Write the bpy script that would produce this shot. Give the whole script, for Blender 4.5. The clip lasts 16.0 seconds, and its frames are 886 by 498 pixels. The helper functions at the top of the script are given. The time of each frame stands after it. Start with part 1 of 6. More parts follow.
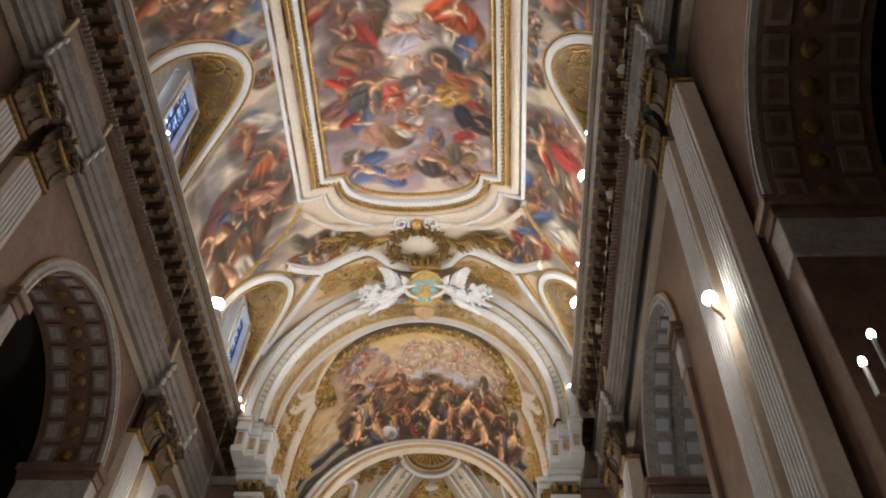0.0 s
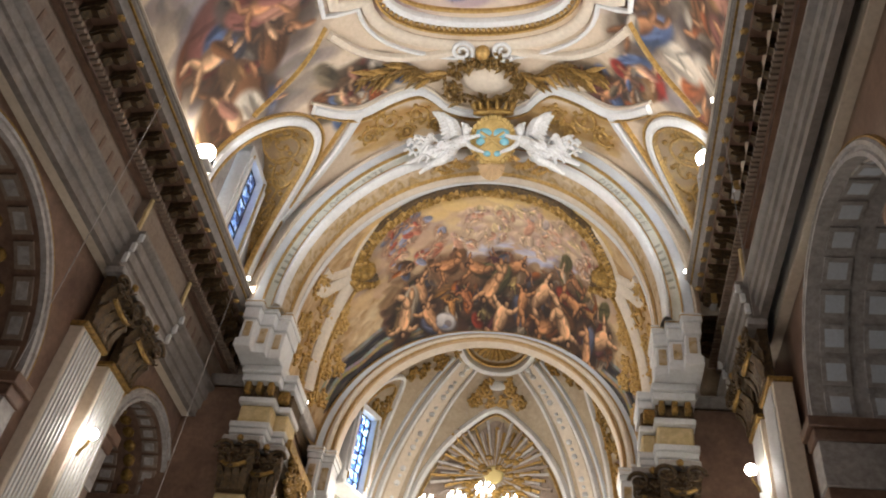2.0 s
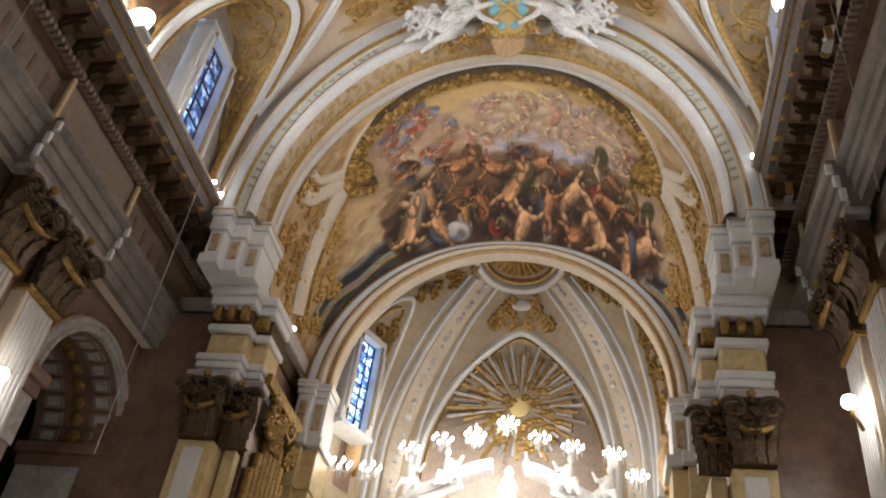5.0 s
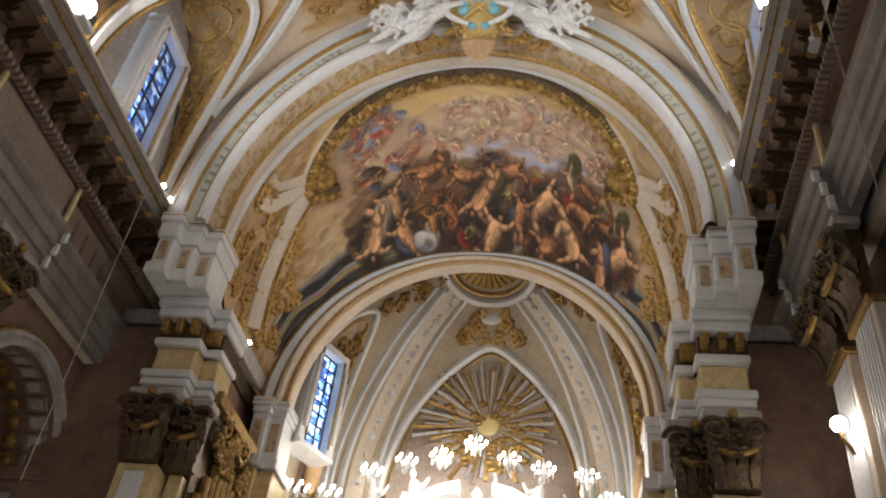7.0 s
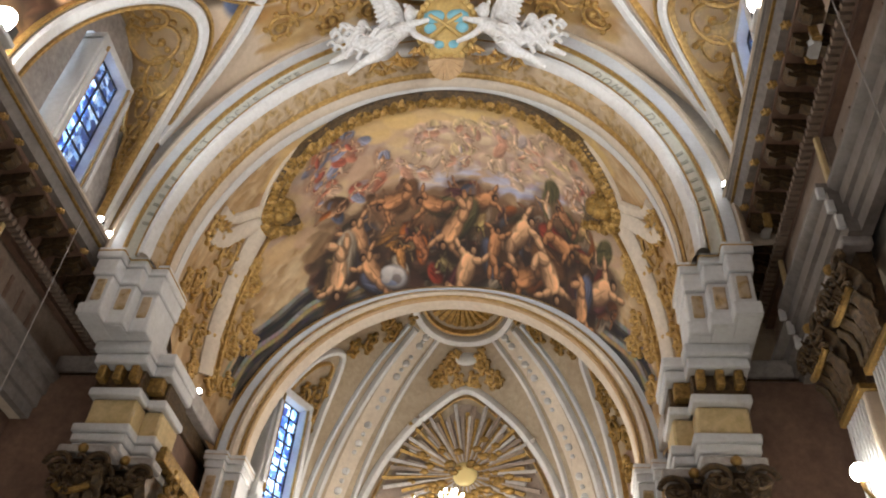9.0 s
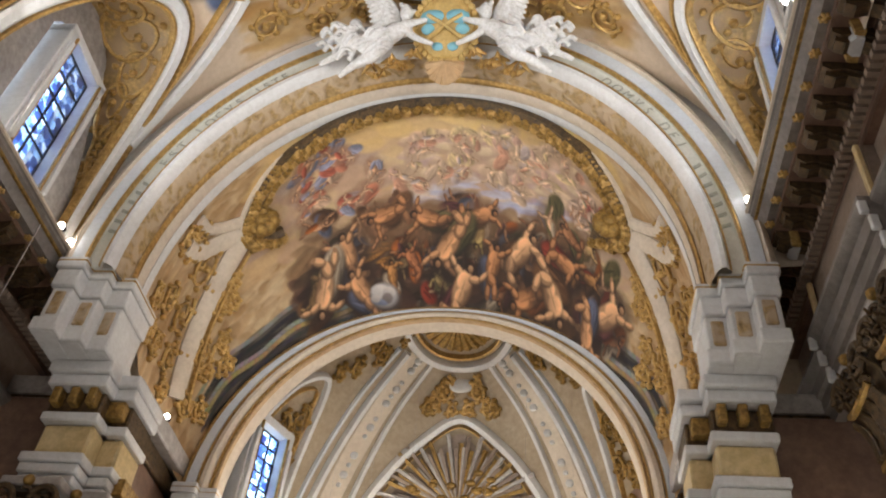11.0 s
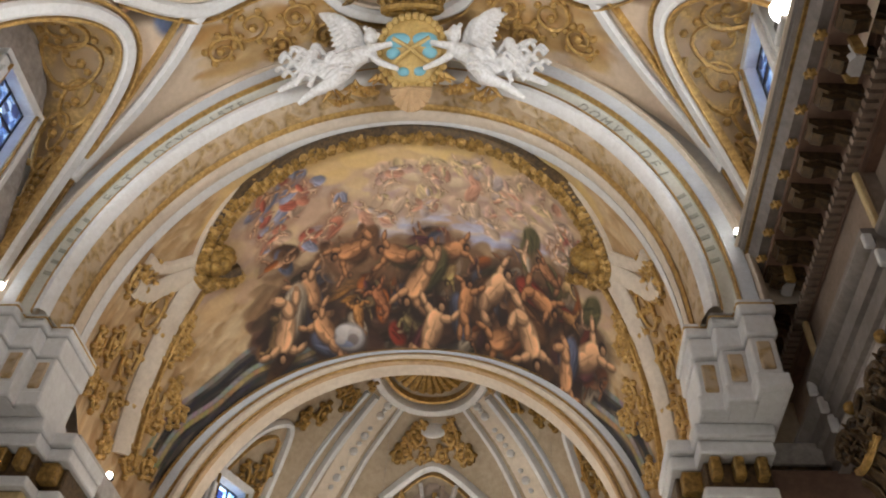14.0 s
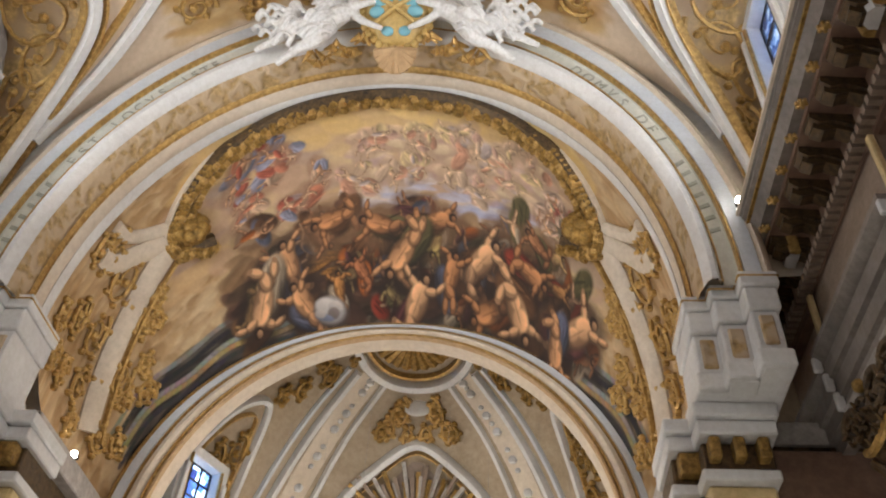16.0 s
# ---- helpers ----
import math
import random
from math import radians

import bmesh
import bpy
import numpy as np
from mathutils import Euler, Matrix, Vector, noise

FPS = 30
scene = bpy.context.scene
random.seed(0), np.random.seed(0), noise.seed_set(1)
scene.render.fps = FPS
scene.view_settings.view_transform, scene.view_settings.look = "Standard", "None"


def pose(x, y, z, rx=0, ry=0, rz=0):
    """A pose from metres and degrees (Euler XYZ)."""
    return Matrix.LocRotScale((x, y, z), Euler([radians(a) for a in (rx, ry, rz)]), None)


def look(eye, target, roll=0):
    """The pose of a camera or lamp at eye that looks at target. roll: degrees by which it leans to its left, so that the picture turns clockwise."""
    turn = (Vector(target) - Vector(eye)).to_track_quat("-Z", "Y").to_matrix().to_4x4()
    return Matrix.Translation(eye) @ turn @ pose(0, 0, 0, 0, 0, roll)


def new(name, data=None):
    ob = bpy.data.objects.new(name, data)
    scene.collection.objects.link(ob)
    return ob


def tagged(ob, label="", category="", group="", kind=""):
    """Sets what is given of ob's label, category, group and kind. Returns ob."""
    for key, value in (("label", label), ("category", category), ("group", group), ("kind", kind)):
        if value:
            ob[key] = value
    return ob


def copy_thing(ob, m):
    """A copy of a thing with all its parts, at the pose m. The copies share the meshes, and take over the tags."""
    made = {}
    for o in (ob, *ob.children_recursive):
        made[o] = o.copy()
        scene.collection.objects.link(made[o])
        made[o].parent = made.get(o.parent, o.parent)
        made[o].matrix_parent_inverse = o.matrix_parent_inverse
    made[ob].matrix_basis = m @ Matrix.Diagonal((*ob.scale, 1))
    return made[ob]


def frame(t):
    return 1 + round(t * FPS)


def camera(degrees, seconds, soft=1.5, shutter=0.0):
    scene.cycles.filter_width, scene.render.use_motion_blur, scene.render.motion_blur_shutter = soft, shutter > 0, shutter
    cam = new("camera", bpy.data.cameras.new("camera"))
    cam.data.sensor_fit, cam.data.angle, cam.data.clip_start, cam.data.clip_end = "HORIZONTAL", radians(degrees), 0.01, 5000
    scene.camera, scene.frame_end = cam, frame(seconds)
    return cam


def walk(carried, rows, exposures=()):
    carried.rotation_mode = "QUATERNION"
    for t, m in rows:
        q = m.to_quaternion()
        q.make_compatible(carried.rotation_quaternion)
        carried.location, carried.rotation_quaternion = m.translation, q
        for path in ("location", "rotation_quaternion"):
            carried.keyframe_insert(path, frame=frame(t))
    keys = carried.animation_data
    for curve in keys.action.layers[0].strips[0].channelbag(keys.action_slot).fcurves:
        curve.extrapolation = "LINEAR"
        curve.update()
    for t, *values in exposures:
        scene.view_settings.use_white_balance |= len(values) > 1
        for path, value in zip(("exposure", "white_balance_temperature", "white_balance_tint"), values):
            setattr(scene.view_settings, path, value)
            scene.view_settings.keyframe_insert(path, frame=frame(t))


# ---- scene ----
# camera and its walk
cam = camera(54.00, 16.0, soft=2.0)
PATH = [
    (0, (3.718, 3.493, 2.047), (2.991, 10.803, 11.536), 3.96),
    (0.5, (3.683, 7.040, 6.034), (2.636, 14.677, 15.231), 7.01),
    (1, (3.454, 8.880, 7.964), (2.140, 16.879, 16.812), 9.00),
    (1.5, (3.519, 8.784, 8.082), (1.877, 17.317, 16.358), 9.50),
    (2, (3.377, 10.126, 9.013), (1.579, 18.726, 17.187), 9.41),
    (2.5, (3.391, 10.149, 8.993), (1.418, 18.905, 16.958), 8.61),
    (3, (3.383, 10.136, 9.028), (1.427, 19.168, 16.684), 8.14),
    (3.5, (3.340, 11.001, 9.617), (1.361, 20.137, 17.141), 7.68),
    (4, (3.280, 12.152, 10.383), (1.129, 21.384, 17.741), 8.75),
    (4.2, (3.109, 13.694, 11.485), (0.917, 22.924, 18.834), 8.93),
    (6.3, (3.168, 14.755, 12.050), (1.468, 23.964, 19.553), 6.69),
    (6.5, (3.214, 14.722, 12.117), (1.637, 23.750, 19.863), 6.80),
    (7, (3.075, 15.589, 12.622), (1.302, 24.747, 20.172), 7.74),
    (7.5, (3.030, 16.336, 13.228), (1.461, 25.160, 21.208), 6.38),
    (8, (3.021, 16.349, 13.201), (1.327, 25.265, 21.051), 6.20),
    (8.5, (3.040, 16.354, 13.195), (1.576, 25.336, 21.017), 5.08),
    (9, (2.977, 17.158, 13.757), (1.538, 25.993, 21.749), 5.69),
    (11.5, (2.838, 18.616, 14.833), (1.398, 27.224, 23.070), 6.96),
    (12, (2.840, 18.636, 14.845), (1.267, 27.237, 23.065), 7.35),
    (12.5, (2.926, 18.403, 15.105), (1.684, 26.904, 23.483), 6.30),
    (13, (3.024, 18.478, 15.232), (2.017, 26.825, 23.795), 4.21),
    (13.5, (2.932, 18.773, 15.448), (1.794, 27.134, 23.981), 5.12),
    (14, (2.849, 19.488, 15.942), (1.773, 27.836, 24.495), 4.77),
    (14.5, (2.924, 19.558, 15.984), (2.075, 27.970, 24.500), 3.69),
    (15, (2.942, 19.544, 15.996), (2.170, 27.965, 24.510), 3.32),
    (15.5, (2.883, 20.049, 16.361), (2.111, 28.518, 24.827), 3.76),
    (16, (2.821, 20.288, 16.488), (1.915, 28.859, 24.838), 4.20),
]
walk(cam, [(t, look(eye, target, roll)) for t, eye, target, roll in PATH],
     exposures=((0, 0.3), (1.0, 0.22), (1.5, 0.5), (2.0, 0.34), (3.5, 0.2), (4.0, 0.06), (6.4, -0.06), (7.5, -0.18), (8.5, 0.14), (11.5, 0.28), (12.5, 0.2), (13.0, 0.14), (14.0, 0.06), (14.5, 0.3), (15.0, 0.38), (15.5, 0.3), (16.0, 0.22)))

# world, lamps and exposure
world = bpy.data.worlds.new("world")
scene.world = world
world.use_nodes = True
_bg = world.node_tree.nodes["Background"]
_bg.inputs[0].default_value = (0.55, 0.65, 0.9, 1)
_bg.inputs[1].default_value = 0.012

# dimensions of the church, in metres: the axis is x = 0, the choir lies towards +y
CZS = {-1: 26.8, 1: 27.9}   # top of the nave cornice on either side
WX = {-1: 8.6, 1: 8.3}      # face of the frieze on either side
VX, VZ0, VRZ = 7.7, 27.0, 8.4   # barrel vault: half width, springing, rise
Y0, Y1 = -8.0, 31.3         # nave from the entrance wall to the great arch
BAYS = (29.05, 18.1, 7.5, -3.1)   # middles of the windows
PAIRS = {-1: (27.5, 14.8, 4.2, -5.6), 1: (30.1, 15.3, 4.2, -5.6)}  # middles of the paired pilasters
LB, LH = 2.35, 5.5          # half length and rise of the vault's lunettes


def lamp(kind, name, m, power, colour, size=0.3, spread=180):
    d = bpy.data.lights.new(name, kind)
    d.energy, d.color = power, colour
    if kind == "AREA":
        d.shape, d.size = "SQUARE", size
        d.spread = radians(spread)
    else:
        d.shadow_soft_size = size
    ob = new(name, d)
    ob.matrix_world = m
    return ob


WARM = (0.97, 0.975, 0.98)
# floodlights on both cornices throw their light up into the vault; most are added, without a fixture
for s in (-1, 1):
    for y in (-4, 4.2, 13.5, 21.5, 26.5):
        lamp("AREA", "flood_light", look((s * 6.6, y, CZS[s] + 0.95), (-s * 2.5, y + 1.0, 34.0)), 165, WARM, 1.0, 165)
    # added fill lamps for choir vault and great arch, hanging without fixtures
    lamp("AREA", "choir_flood_light", look((s * 5.1, 34.4, 26.2), (-s * 1.5, 35.2, 31)), 10, WARM, 0.6, 170)
    lamp("AREA", "arch_flood_light", look((s * 5.6, 29.0, 27.4), (-s * 1.0, 32.8, 31.5)), 52, (0.98, 0.97, 0.95), 0.8, 130)
# chandeliers round the high altar, and added fill lamps in the nave without fixtures
lamp("POINT", "chandelier_glow", pose(0.3, 39.0, 23.0), 150, (1, 0.94, 0.86), 0.6)
for x in (-2.9, 3.4):
    lamp("POINT", "chandelier_glow", pose(x, 37.6, 22.8), 90, (1, 0.94, 0.86), 0.5)
for y, power in ((1, 110), (12, 200), (22, 470), (29, 470)):
    lamp("POINT", "nave_chandelier_glow", pose(-1.6, y, 10.5), power, (1, 0.96, 0.92), 0.6)


# ---- materials ----
def nodes_of(name):
    m = bpy.data.materials.new(name)
    m.use_nodes = True
    nt = m.node_tree
    return m, nt, nt.nodes["Principled BSDF"]


def link(nt, a, b):
    nt.links.new(a, b)


def ramp(nt, fac, stops):
    r = nt.nodes.new("ShaderNodeValToRGB")
    while len(r.color_ramp.elements) < len(stops):
        r.color_ramp.elements.new(0.5)
    for e, (p, c) in zip(r.color_ramp.elements, stops):
        e.position, e.color = p, (*c, 1)
    link(nt, fac, r.inputs[0])
    return r.outputs[0]


def noise_node(nt, scale, detail=4, rough=0.6, dist=0.0):
    tc = nt.nodes.new("ShaderNodeTexCoord")
    n = nt.nodes.new("ShaderNodeTexNoise")
    n.inputs["Scale"].default_value, n.inputs["Detail"].default_value = scale, detail
    n.inputs["Roughness"].default_value, n.inputs["Distortion"].default_value = rough, dist
    link(nt, tc.outputs["Object"], n.inputs["Vector"])
    return n.outputs[0]


def bump(nt, bsdf, height, strength=0.3, dist=0.03):
    b = nt.nodes.new("ShaderNodeBump")
    b.inputs["Strength"].default_value, b.inputs["Distance"].default_value = strength, dist
    link(nt, height, b.inputs["Height"])
    link(nt, b.outputs[0], bsdf.inputs["Normal"])


def mixc(nt, fac, a, b, mode="MIX"):
    m = nt.nodes.new("ShaderNodeMix")
    m.data_type, m.blend_type = "RGBA", mode
    for sock, v in ((m.inputs[0], fac), (m.inputs[6], a), (m.inputs[7], b)):
        if isinstance(v, (int, float)):
            sock.default_value = v
        elif isinstance(v, tuple):
            sock.default_value = (*v, 1)
        else:
            link(nt, v, sock)
    return m.outputs[2]


def stone(name, a, b, scale=1.2, rough=0.65, fine=14.0, bumps=0.25, metal=0.0, grime=0.8):
    m, nt, bs = nodes_of(name)
    n1 = noise_node(nt, scale, 5, 0.65)
    n2 = noise_node(nt, fine, 4, 0.7)
    c = ramp(nt, n1, [(0.3, a), (0.7, b)])
    dirt = ramp(nt, n2, [(0.35, (0.72, 0.70, 0.66)), (0.62, (1, 1, 1))])
    link(nt, mixc(nt, grime, c, dirt, "MULTIPLY"), bs.inputs["Base Color"])
    bs.inputs["Roughness"].default_value, bs.inputs["Metallic"].default_value = rough, metal
    bump(nt, bs, n2, bumps)
    return m


def gilt(name, a, b, rough=0.38):
    m, nt, bs = nodes_of(name)
    n1 = noise_node(nt, 9.0, 5, 0.7)
    link(nt, ramp(nt, n1, [(0.32, a), (0.66, b)]), bs.inputs["Base Color"])
    bs.inputs["Metallic"].default_value, bs.inputs["Roughness"].default_value = 0.5, rough
    bump(nt, bs, noise_node(nt, 30.0, 3), 0.35)
    return m


def ornament(name, ground, gold, scale, rough=0.5):
    """Low gilt stucco relief on a painted ground."""
    m, nt, bs = nodes_of(name)
    tc = nt.nodes.new("ShaderNodeTexCoord")
    wn = nt.nodes.new("ShaderNodeTexNoise")
    wn.inputs["Scale"].default_value = scale * 0.6
    link(nt, tc.outputs["Object"], wn.inputs["Vector"])
    vm = nt.nodes.new("ShaderNodeVectorMath")
    vm.operation = "MULTIPLY_ADD"
    link(nt, wn.outputs["Color"], vm.inputs[0])
    vm.inputs[1].default_value = (0.9, 0.9, 0.9)
    link(nt, tc.outputs["Object"], vm.inputs[2])
    v = nt.nodes.new("ShaderNodeTexVoronoi")
    v.feature = "SMOOTH_F1"
    v.inputs["Scale"].default_value = scale
    link(nt, vm.outputs[0], v.inputs["Vector"])
    mask = ramp(nt, v.outputs["Distance"], [(0.28, (1, 1, 1)), (0.5, (0, 0, 0))])
    g2 = ramp(nt, noise_node(nt, 11.0), [(0.3, tuple(c * 0.45 for c in gold)), (0.7, gold)])
    link(nt, mixc(nt, mask, ground, g2), bs.inputs["Base Color"])
    bs.inputs["Roughness"].default_value = rough
    bump(nt, bs, v.outputs["Distance"], 0.8, 0.12)
    return m


def plain(name, colour, rough=0.5, metal=0.0):
    m, nt, bs = nodes_of(name)
    bs.inputs["Base Color"].default_value = (*colour, 1)
    bs.inputs["Roughness"].default_value, bs.inputs["Metallic"].default_value = rough, metal
    return m


def glow(name, colour, strength):
    m, nt, bs = nodes_of(name)
    bs.inputs["Emission Color"].default_value = (*colour, 1)
    bs.inputs["Emission Strength"].default_value = strength
    return m


def fresco_material(name):
    """Painted plaster: the colours are laid down stroke by stroke in the mesh's colour attribute."""
    m, nt, bs = nodes_of(name)
    at = nt.nodes.new("ShaderNodeAttribute")
    at.attribute_name = "paint"
    n2 = noise_node(nt, 7.0, 6, 0.7)
    age = ramp(nt, n2, [(0.3, (0.80, 0.78, 0.74)), (0.65, (1, 1, 1))])
    link(nt, mixc(nt, 0.7, at.outputs["Color"], age, "MULTIPLY"), bs.inputs["Base Color"])
    bs.inputs["Roughness"].default_value = 0.75
    bump(nt, bs, noise_node(nt, 25.0, 3), 0.15)
    return m


WHITE = stone("white_stucco", (0.62, 0.61, 0.60), (0.76, 0.755, 0.74), 0.8, 0.55, 9.0, 0.07, 0.0, 0.4)
CREAM = stone("cream_stucco", (0.60, 0.50, 0.39), (0.70, 0.61, 0.49), 0.7, 0.6, 7.0, 0.07, 0.0, 0.5)
OCHRE = stone("ochre_stucco", (0.46, 0.29, 0.14), (0.58, 0.39, 0.21), 0.9, 0.6, 8.0, 0.2)
GREYM = stone("grey_marble", (0.34, 0.31, 0.29), (0.50, 0.46, 0.43), 1.5, 0.4, 6.0, 0.1)
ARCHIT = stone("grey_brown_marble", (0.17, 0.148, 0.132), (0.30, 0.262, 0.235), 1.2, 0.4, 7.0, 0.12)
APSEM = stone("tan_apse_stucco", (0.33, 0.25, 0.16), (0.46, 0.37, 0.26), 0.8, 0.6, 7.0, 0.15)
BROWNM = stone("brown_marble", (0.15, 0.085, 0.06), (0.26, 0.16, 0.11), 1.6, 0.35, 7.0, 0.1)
TAUPE = stone("taupe_frieze", (0.22, 0.16, 0.12), (0.32, 0.245, 0.19), 0.9, 0.5, 8.0, 0.15)
YELLOWM = stone("yellow_marble", (0.60, 0.44, 0.20), (0.74, 0.58, 0.32), 1.8, 0.35, 6.0, 0.08)
# near-black that puts the missing light of unlit parts into the colour
UNLITDARK = stone("unlit_depth_dark", (0.035, 0.028, 0.024), (0.075, 0.06, 0.05), 1.0, 0.7)
PALEGREEN = stone("pale_inscription_band", (0.56, 0.57, 0.51), (0.67, 0.67, 0.60), 1.0, 0.6, grime=0.4)
BLUEGREY = stone("blue_grey_band", (0.58, 0.62, 0.67), (0.69, 0.72, 0.75), 1.0, 0.6, grime=0.4)
GOLD = gilt("gilt_stucco", (0.30, 0.17, 0.05), (0.66, 0.43, 0.15))
OLDGOLD = gilt("old_gold", (0.13, 0.075, 0.02), (0.45, 0.27, 0.07), 0.45)
DARKGILT = gilt("dark_gilding", (0.08, 0.048, 0.016), (0.36, 0.22, 0.07), 0.32)
BRONZE = gilt("dark_bronze", (0.035, 0.025, 0.018), (0.16, 0.10, 0.045), 0.42)
GILTWEB = ornament("gilt_relief", (0.34, 0.23, 0.12), (0.58, 0.38, 0.14), 2.2)
GILTBAND = ornament("gilt_band_relief", (0.48, 0.36, 0.23), (0.52, 0.35, 0.15), 3.5)
STATUE = stone("white_statue_stucco", (0.70, 0.69, 0.68), (0.82, 0.81, 0.80), 1.5, 0.5, 12.0, 0.2)
FRESCO = fresco_material("painted_plaster")
FLOORM = stone("floor_marble", (0.25, 0.22, 0.20), (0.38, 0.34, 0.30), 0.8, 0.3)
BULB = glow("lamp_glass_lit", (1.0, 0.94, 0.86), 50.0)
FLOODGLOW = glow("floodlight_glass_lit", (1.0, 0.96, 0.88), 60.0)
LEAD = plain("lead_came", (0.03, 0.03, 0.035), 0.5, 0.4)
BLACK = plain("black_metal", (0.02, 0.02, 0.02), 0.5, 0.6)
CRYSTAL = plain("crystal", (0.45, 0.43, 0.40), 0.12)
GILTPAINT = stone("gold_paint", (0.50, 0.33, 0.10), (0.70, 0.50, 0.20), 4.0, 0.4)
BLUEPAINT = plain("light_blue_enamel", (0.20, 0.46, 0.55), 0.4)


# ---- mesh helpers ----
def mesh_ob(name, verts, faces, mat, parent=None, label="", smooth=True):
    me = bpy.data.meshes.new(name)
    me.from_pydata([tuple(v) for v in verts], [], faces)
    me.materials.append(mat)
    if smooth:
        me.shade_smooth()
        me.set_sharp_from_angle(angle=radians(38))
    ob = new(name, me)
    if parent is not None:
        ob.parent = parent
    if label:
        tagged(ob, label)
    return ob


def part(name, bm, material, parent, label="", smooth=True):
    me = bpy.data.meshes.new(name)
    bm.to_mesh(me)
    bm.free()
    me.materials.append(material)
    if smooth:
        me.shade_smooth()
        me.set_sharp_from_angle(angle=radians(38))
    ob = new(name, me)
    if parent is not None:
        ob.parent = parent
    if label:
        tagged(ob, label)
    return ob


def thing(name, at, label, category, group="", kind=""):
    e = new(name)
    e.empty_display_size = 0.2
    e.location = at
    return tagged(e, label, category, group, kind)


def grid(name, fn, us, vs, mat, parent=None, label="", flip=False):
    """A sheet from fn(u, v)."""
    verts = [fn(u, v) for u in us for v in vs]
    n = len(vs)
    faces = []
    for i in range(len(us) - 1):
        for j in range(n - 1):
            f = (i * n + j, i * n + j + 1, (i + 1) * n + j + 1, (i + 1) * n + j)
            faces.append(f[::-1] if flip else f)
    return mesh_ob(name, verts, faces, mat, parent, label)


def sweep_data(path, sides, ups, profile, closed_profile=True, closed_path=False, caps=True):
    n, k = len(path), len(profile)
    verts = [Vector(p) + Vector(s) * a + Vector(u) * b for p, s, u in zip(path, sides, ups) for a, b in profile]
    faces = []
    for i in range(n if closed_path else n - 1):
        i2 = (i + 1) % n
        for j in range(k if closed_profile else k - 1):
            j2 = (j + 1) % k
            faces.append((i * k + j, i * k + j2, i2 * k + j2, i2 * k + j))
    if caps and closed_profile and not closed_path:
        faces += [tuple(range(k))[::-1], tuple((n - 1) * k + j for j in range(k))]
    return verts, faces


def sweep(name, path, sides, ups, profile, mat, parent=None, label="", closed_path=False):
    v, f = sweep_data(path, sides, ups, profile, closed_path=closed_path)
    return mesh_ob(name, v, f, mat, parent, label)


def add_box(bm, x0, x1, y0, y1, z0, z1, bev=0.0):
    r = bmesh.ops.create_cube(bm, size=1)
    bmesh.ops.scale(bm, vec=(x1 - x0, y1 - y0, z1 - z0), verts=r["verts"])
    bmesh.ops.translate(bm, vec=((x0 + x1) / 2, (y0 + y1) / 2, (z0 + z1) / 2), verts=r["verts"])
    if bev:
        es = list({e for v in r["verts"] for e in v.link_edges})
        bmesh.ops.bevel(bm, geom=es, offset=bev, segments=1, affect="EDGES", clamp_overlap=True)


def box(name, x0, x1, y0, y1, z0, z1, mat, parent=None, label="", bev=0.02):
    bm = bmesh.new()
    add_box(bm, x0, x1, y0, y1, z0, z1, bev)
    return part(name, bm, mat, parent, label)


def tube_data(pts, rads, seg=6):
    """A round tube through points with a radius at each."""
    verts, faces = [], []
    n = len(pts)
    pts = [Vector(p) for p in pts]
    ref = Vector((0.31, 0.2, 0.93))
    for i, p in enumerate(pts):
        d = (pts[min(i + 1, n - 1)] - pts[max(i - 1, 0)]).normalized()
        a = d.cross(ref)
        a = a.normalized() if a.length > 1e-4 else Vector((1, 0, 0))
        b = d.cross(a)
        for k in range(seg):
            t = 2 * math.pi * k / seg
            verts.append(p + (a * math.cos(t) + b * math.sin(t)) * rads[i])
    for i in range(n - 1):
        for k in range(seg):
            k2 = (k + 1) % seg
            faces.append((i * seg + k, i * seg + k2, (i + 1) * seg + k2, (i + 1) * seg + k))
    faces += [tuple(range(seg))[::-1], tuple((n - 1) * seg + k for k in range(seg))]
    return verts, faces


class Heap:
    """Collects pieces into one mesh."""

    def __init__(self):
        self.v, self.f = [], []

    def add(self, vf):
        o = len(self.v)
        self.v += [tuple(p) for p in vf[0]]
        self.f += [tuple(i + o for i in f) for f in vf[1]]

    def make(self, name, mat, parent=None, label=""):
        return mesh_ob(name, self.v, self.f, mat, parent, label)


def ball_data(c, r, seg=8, rings=5, squash=(1, 1, 1)):
    verts, faces = [], []
    for i in range(1, rings):
        t = math.pi * i / rings
        for k in range(seg):
            p = 2 * math.pi * k / seg
            verts.append((c[0] + r * squash[0] * math.sin(t) * math.cos(p), c[1] + r * squash[1] * math.sin(t) * math.sin(p), c[2] + r * squash[2] * math.cos(t)))
    top, bot = len(verts), len(verts) + 1
    verts += [(c[0], c[1], c[2] + r * squash[2]), (c[0], c[1], c[2] - r * squash[2])]
    for i in range(rings - 2):
        for k in range(seg):
            k2 = (k + 1) % seg
            faces.append((i * seg + k, (i + 1) * seg + k, (i + 1) * seg + k2, i * seg + k2))
    for k in range(seg):
        k2 = (k + 1) % seg
        faces += [(top, k, k2), (bot, (rings - 2) * seg + k2, (rings - 2) * seg + k)]
    return verts, faces


def frange(a, b, n):
    return [a + (b - a) * i / (n - 1) for i in range(n)]


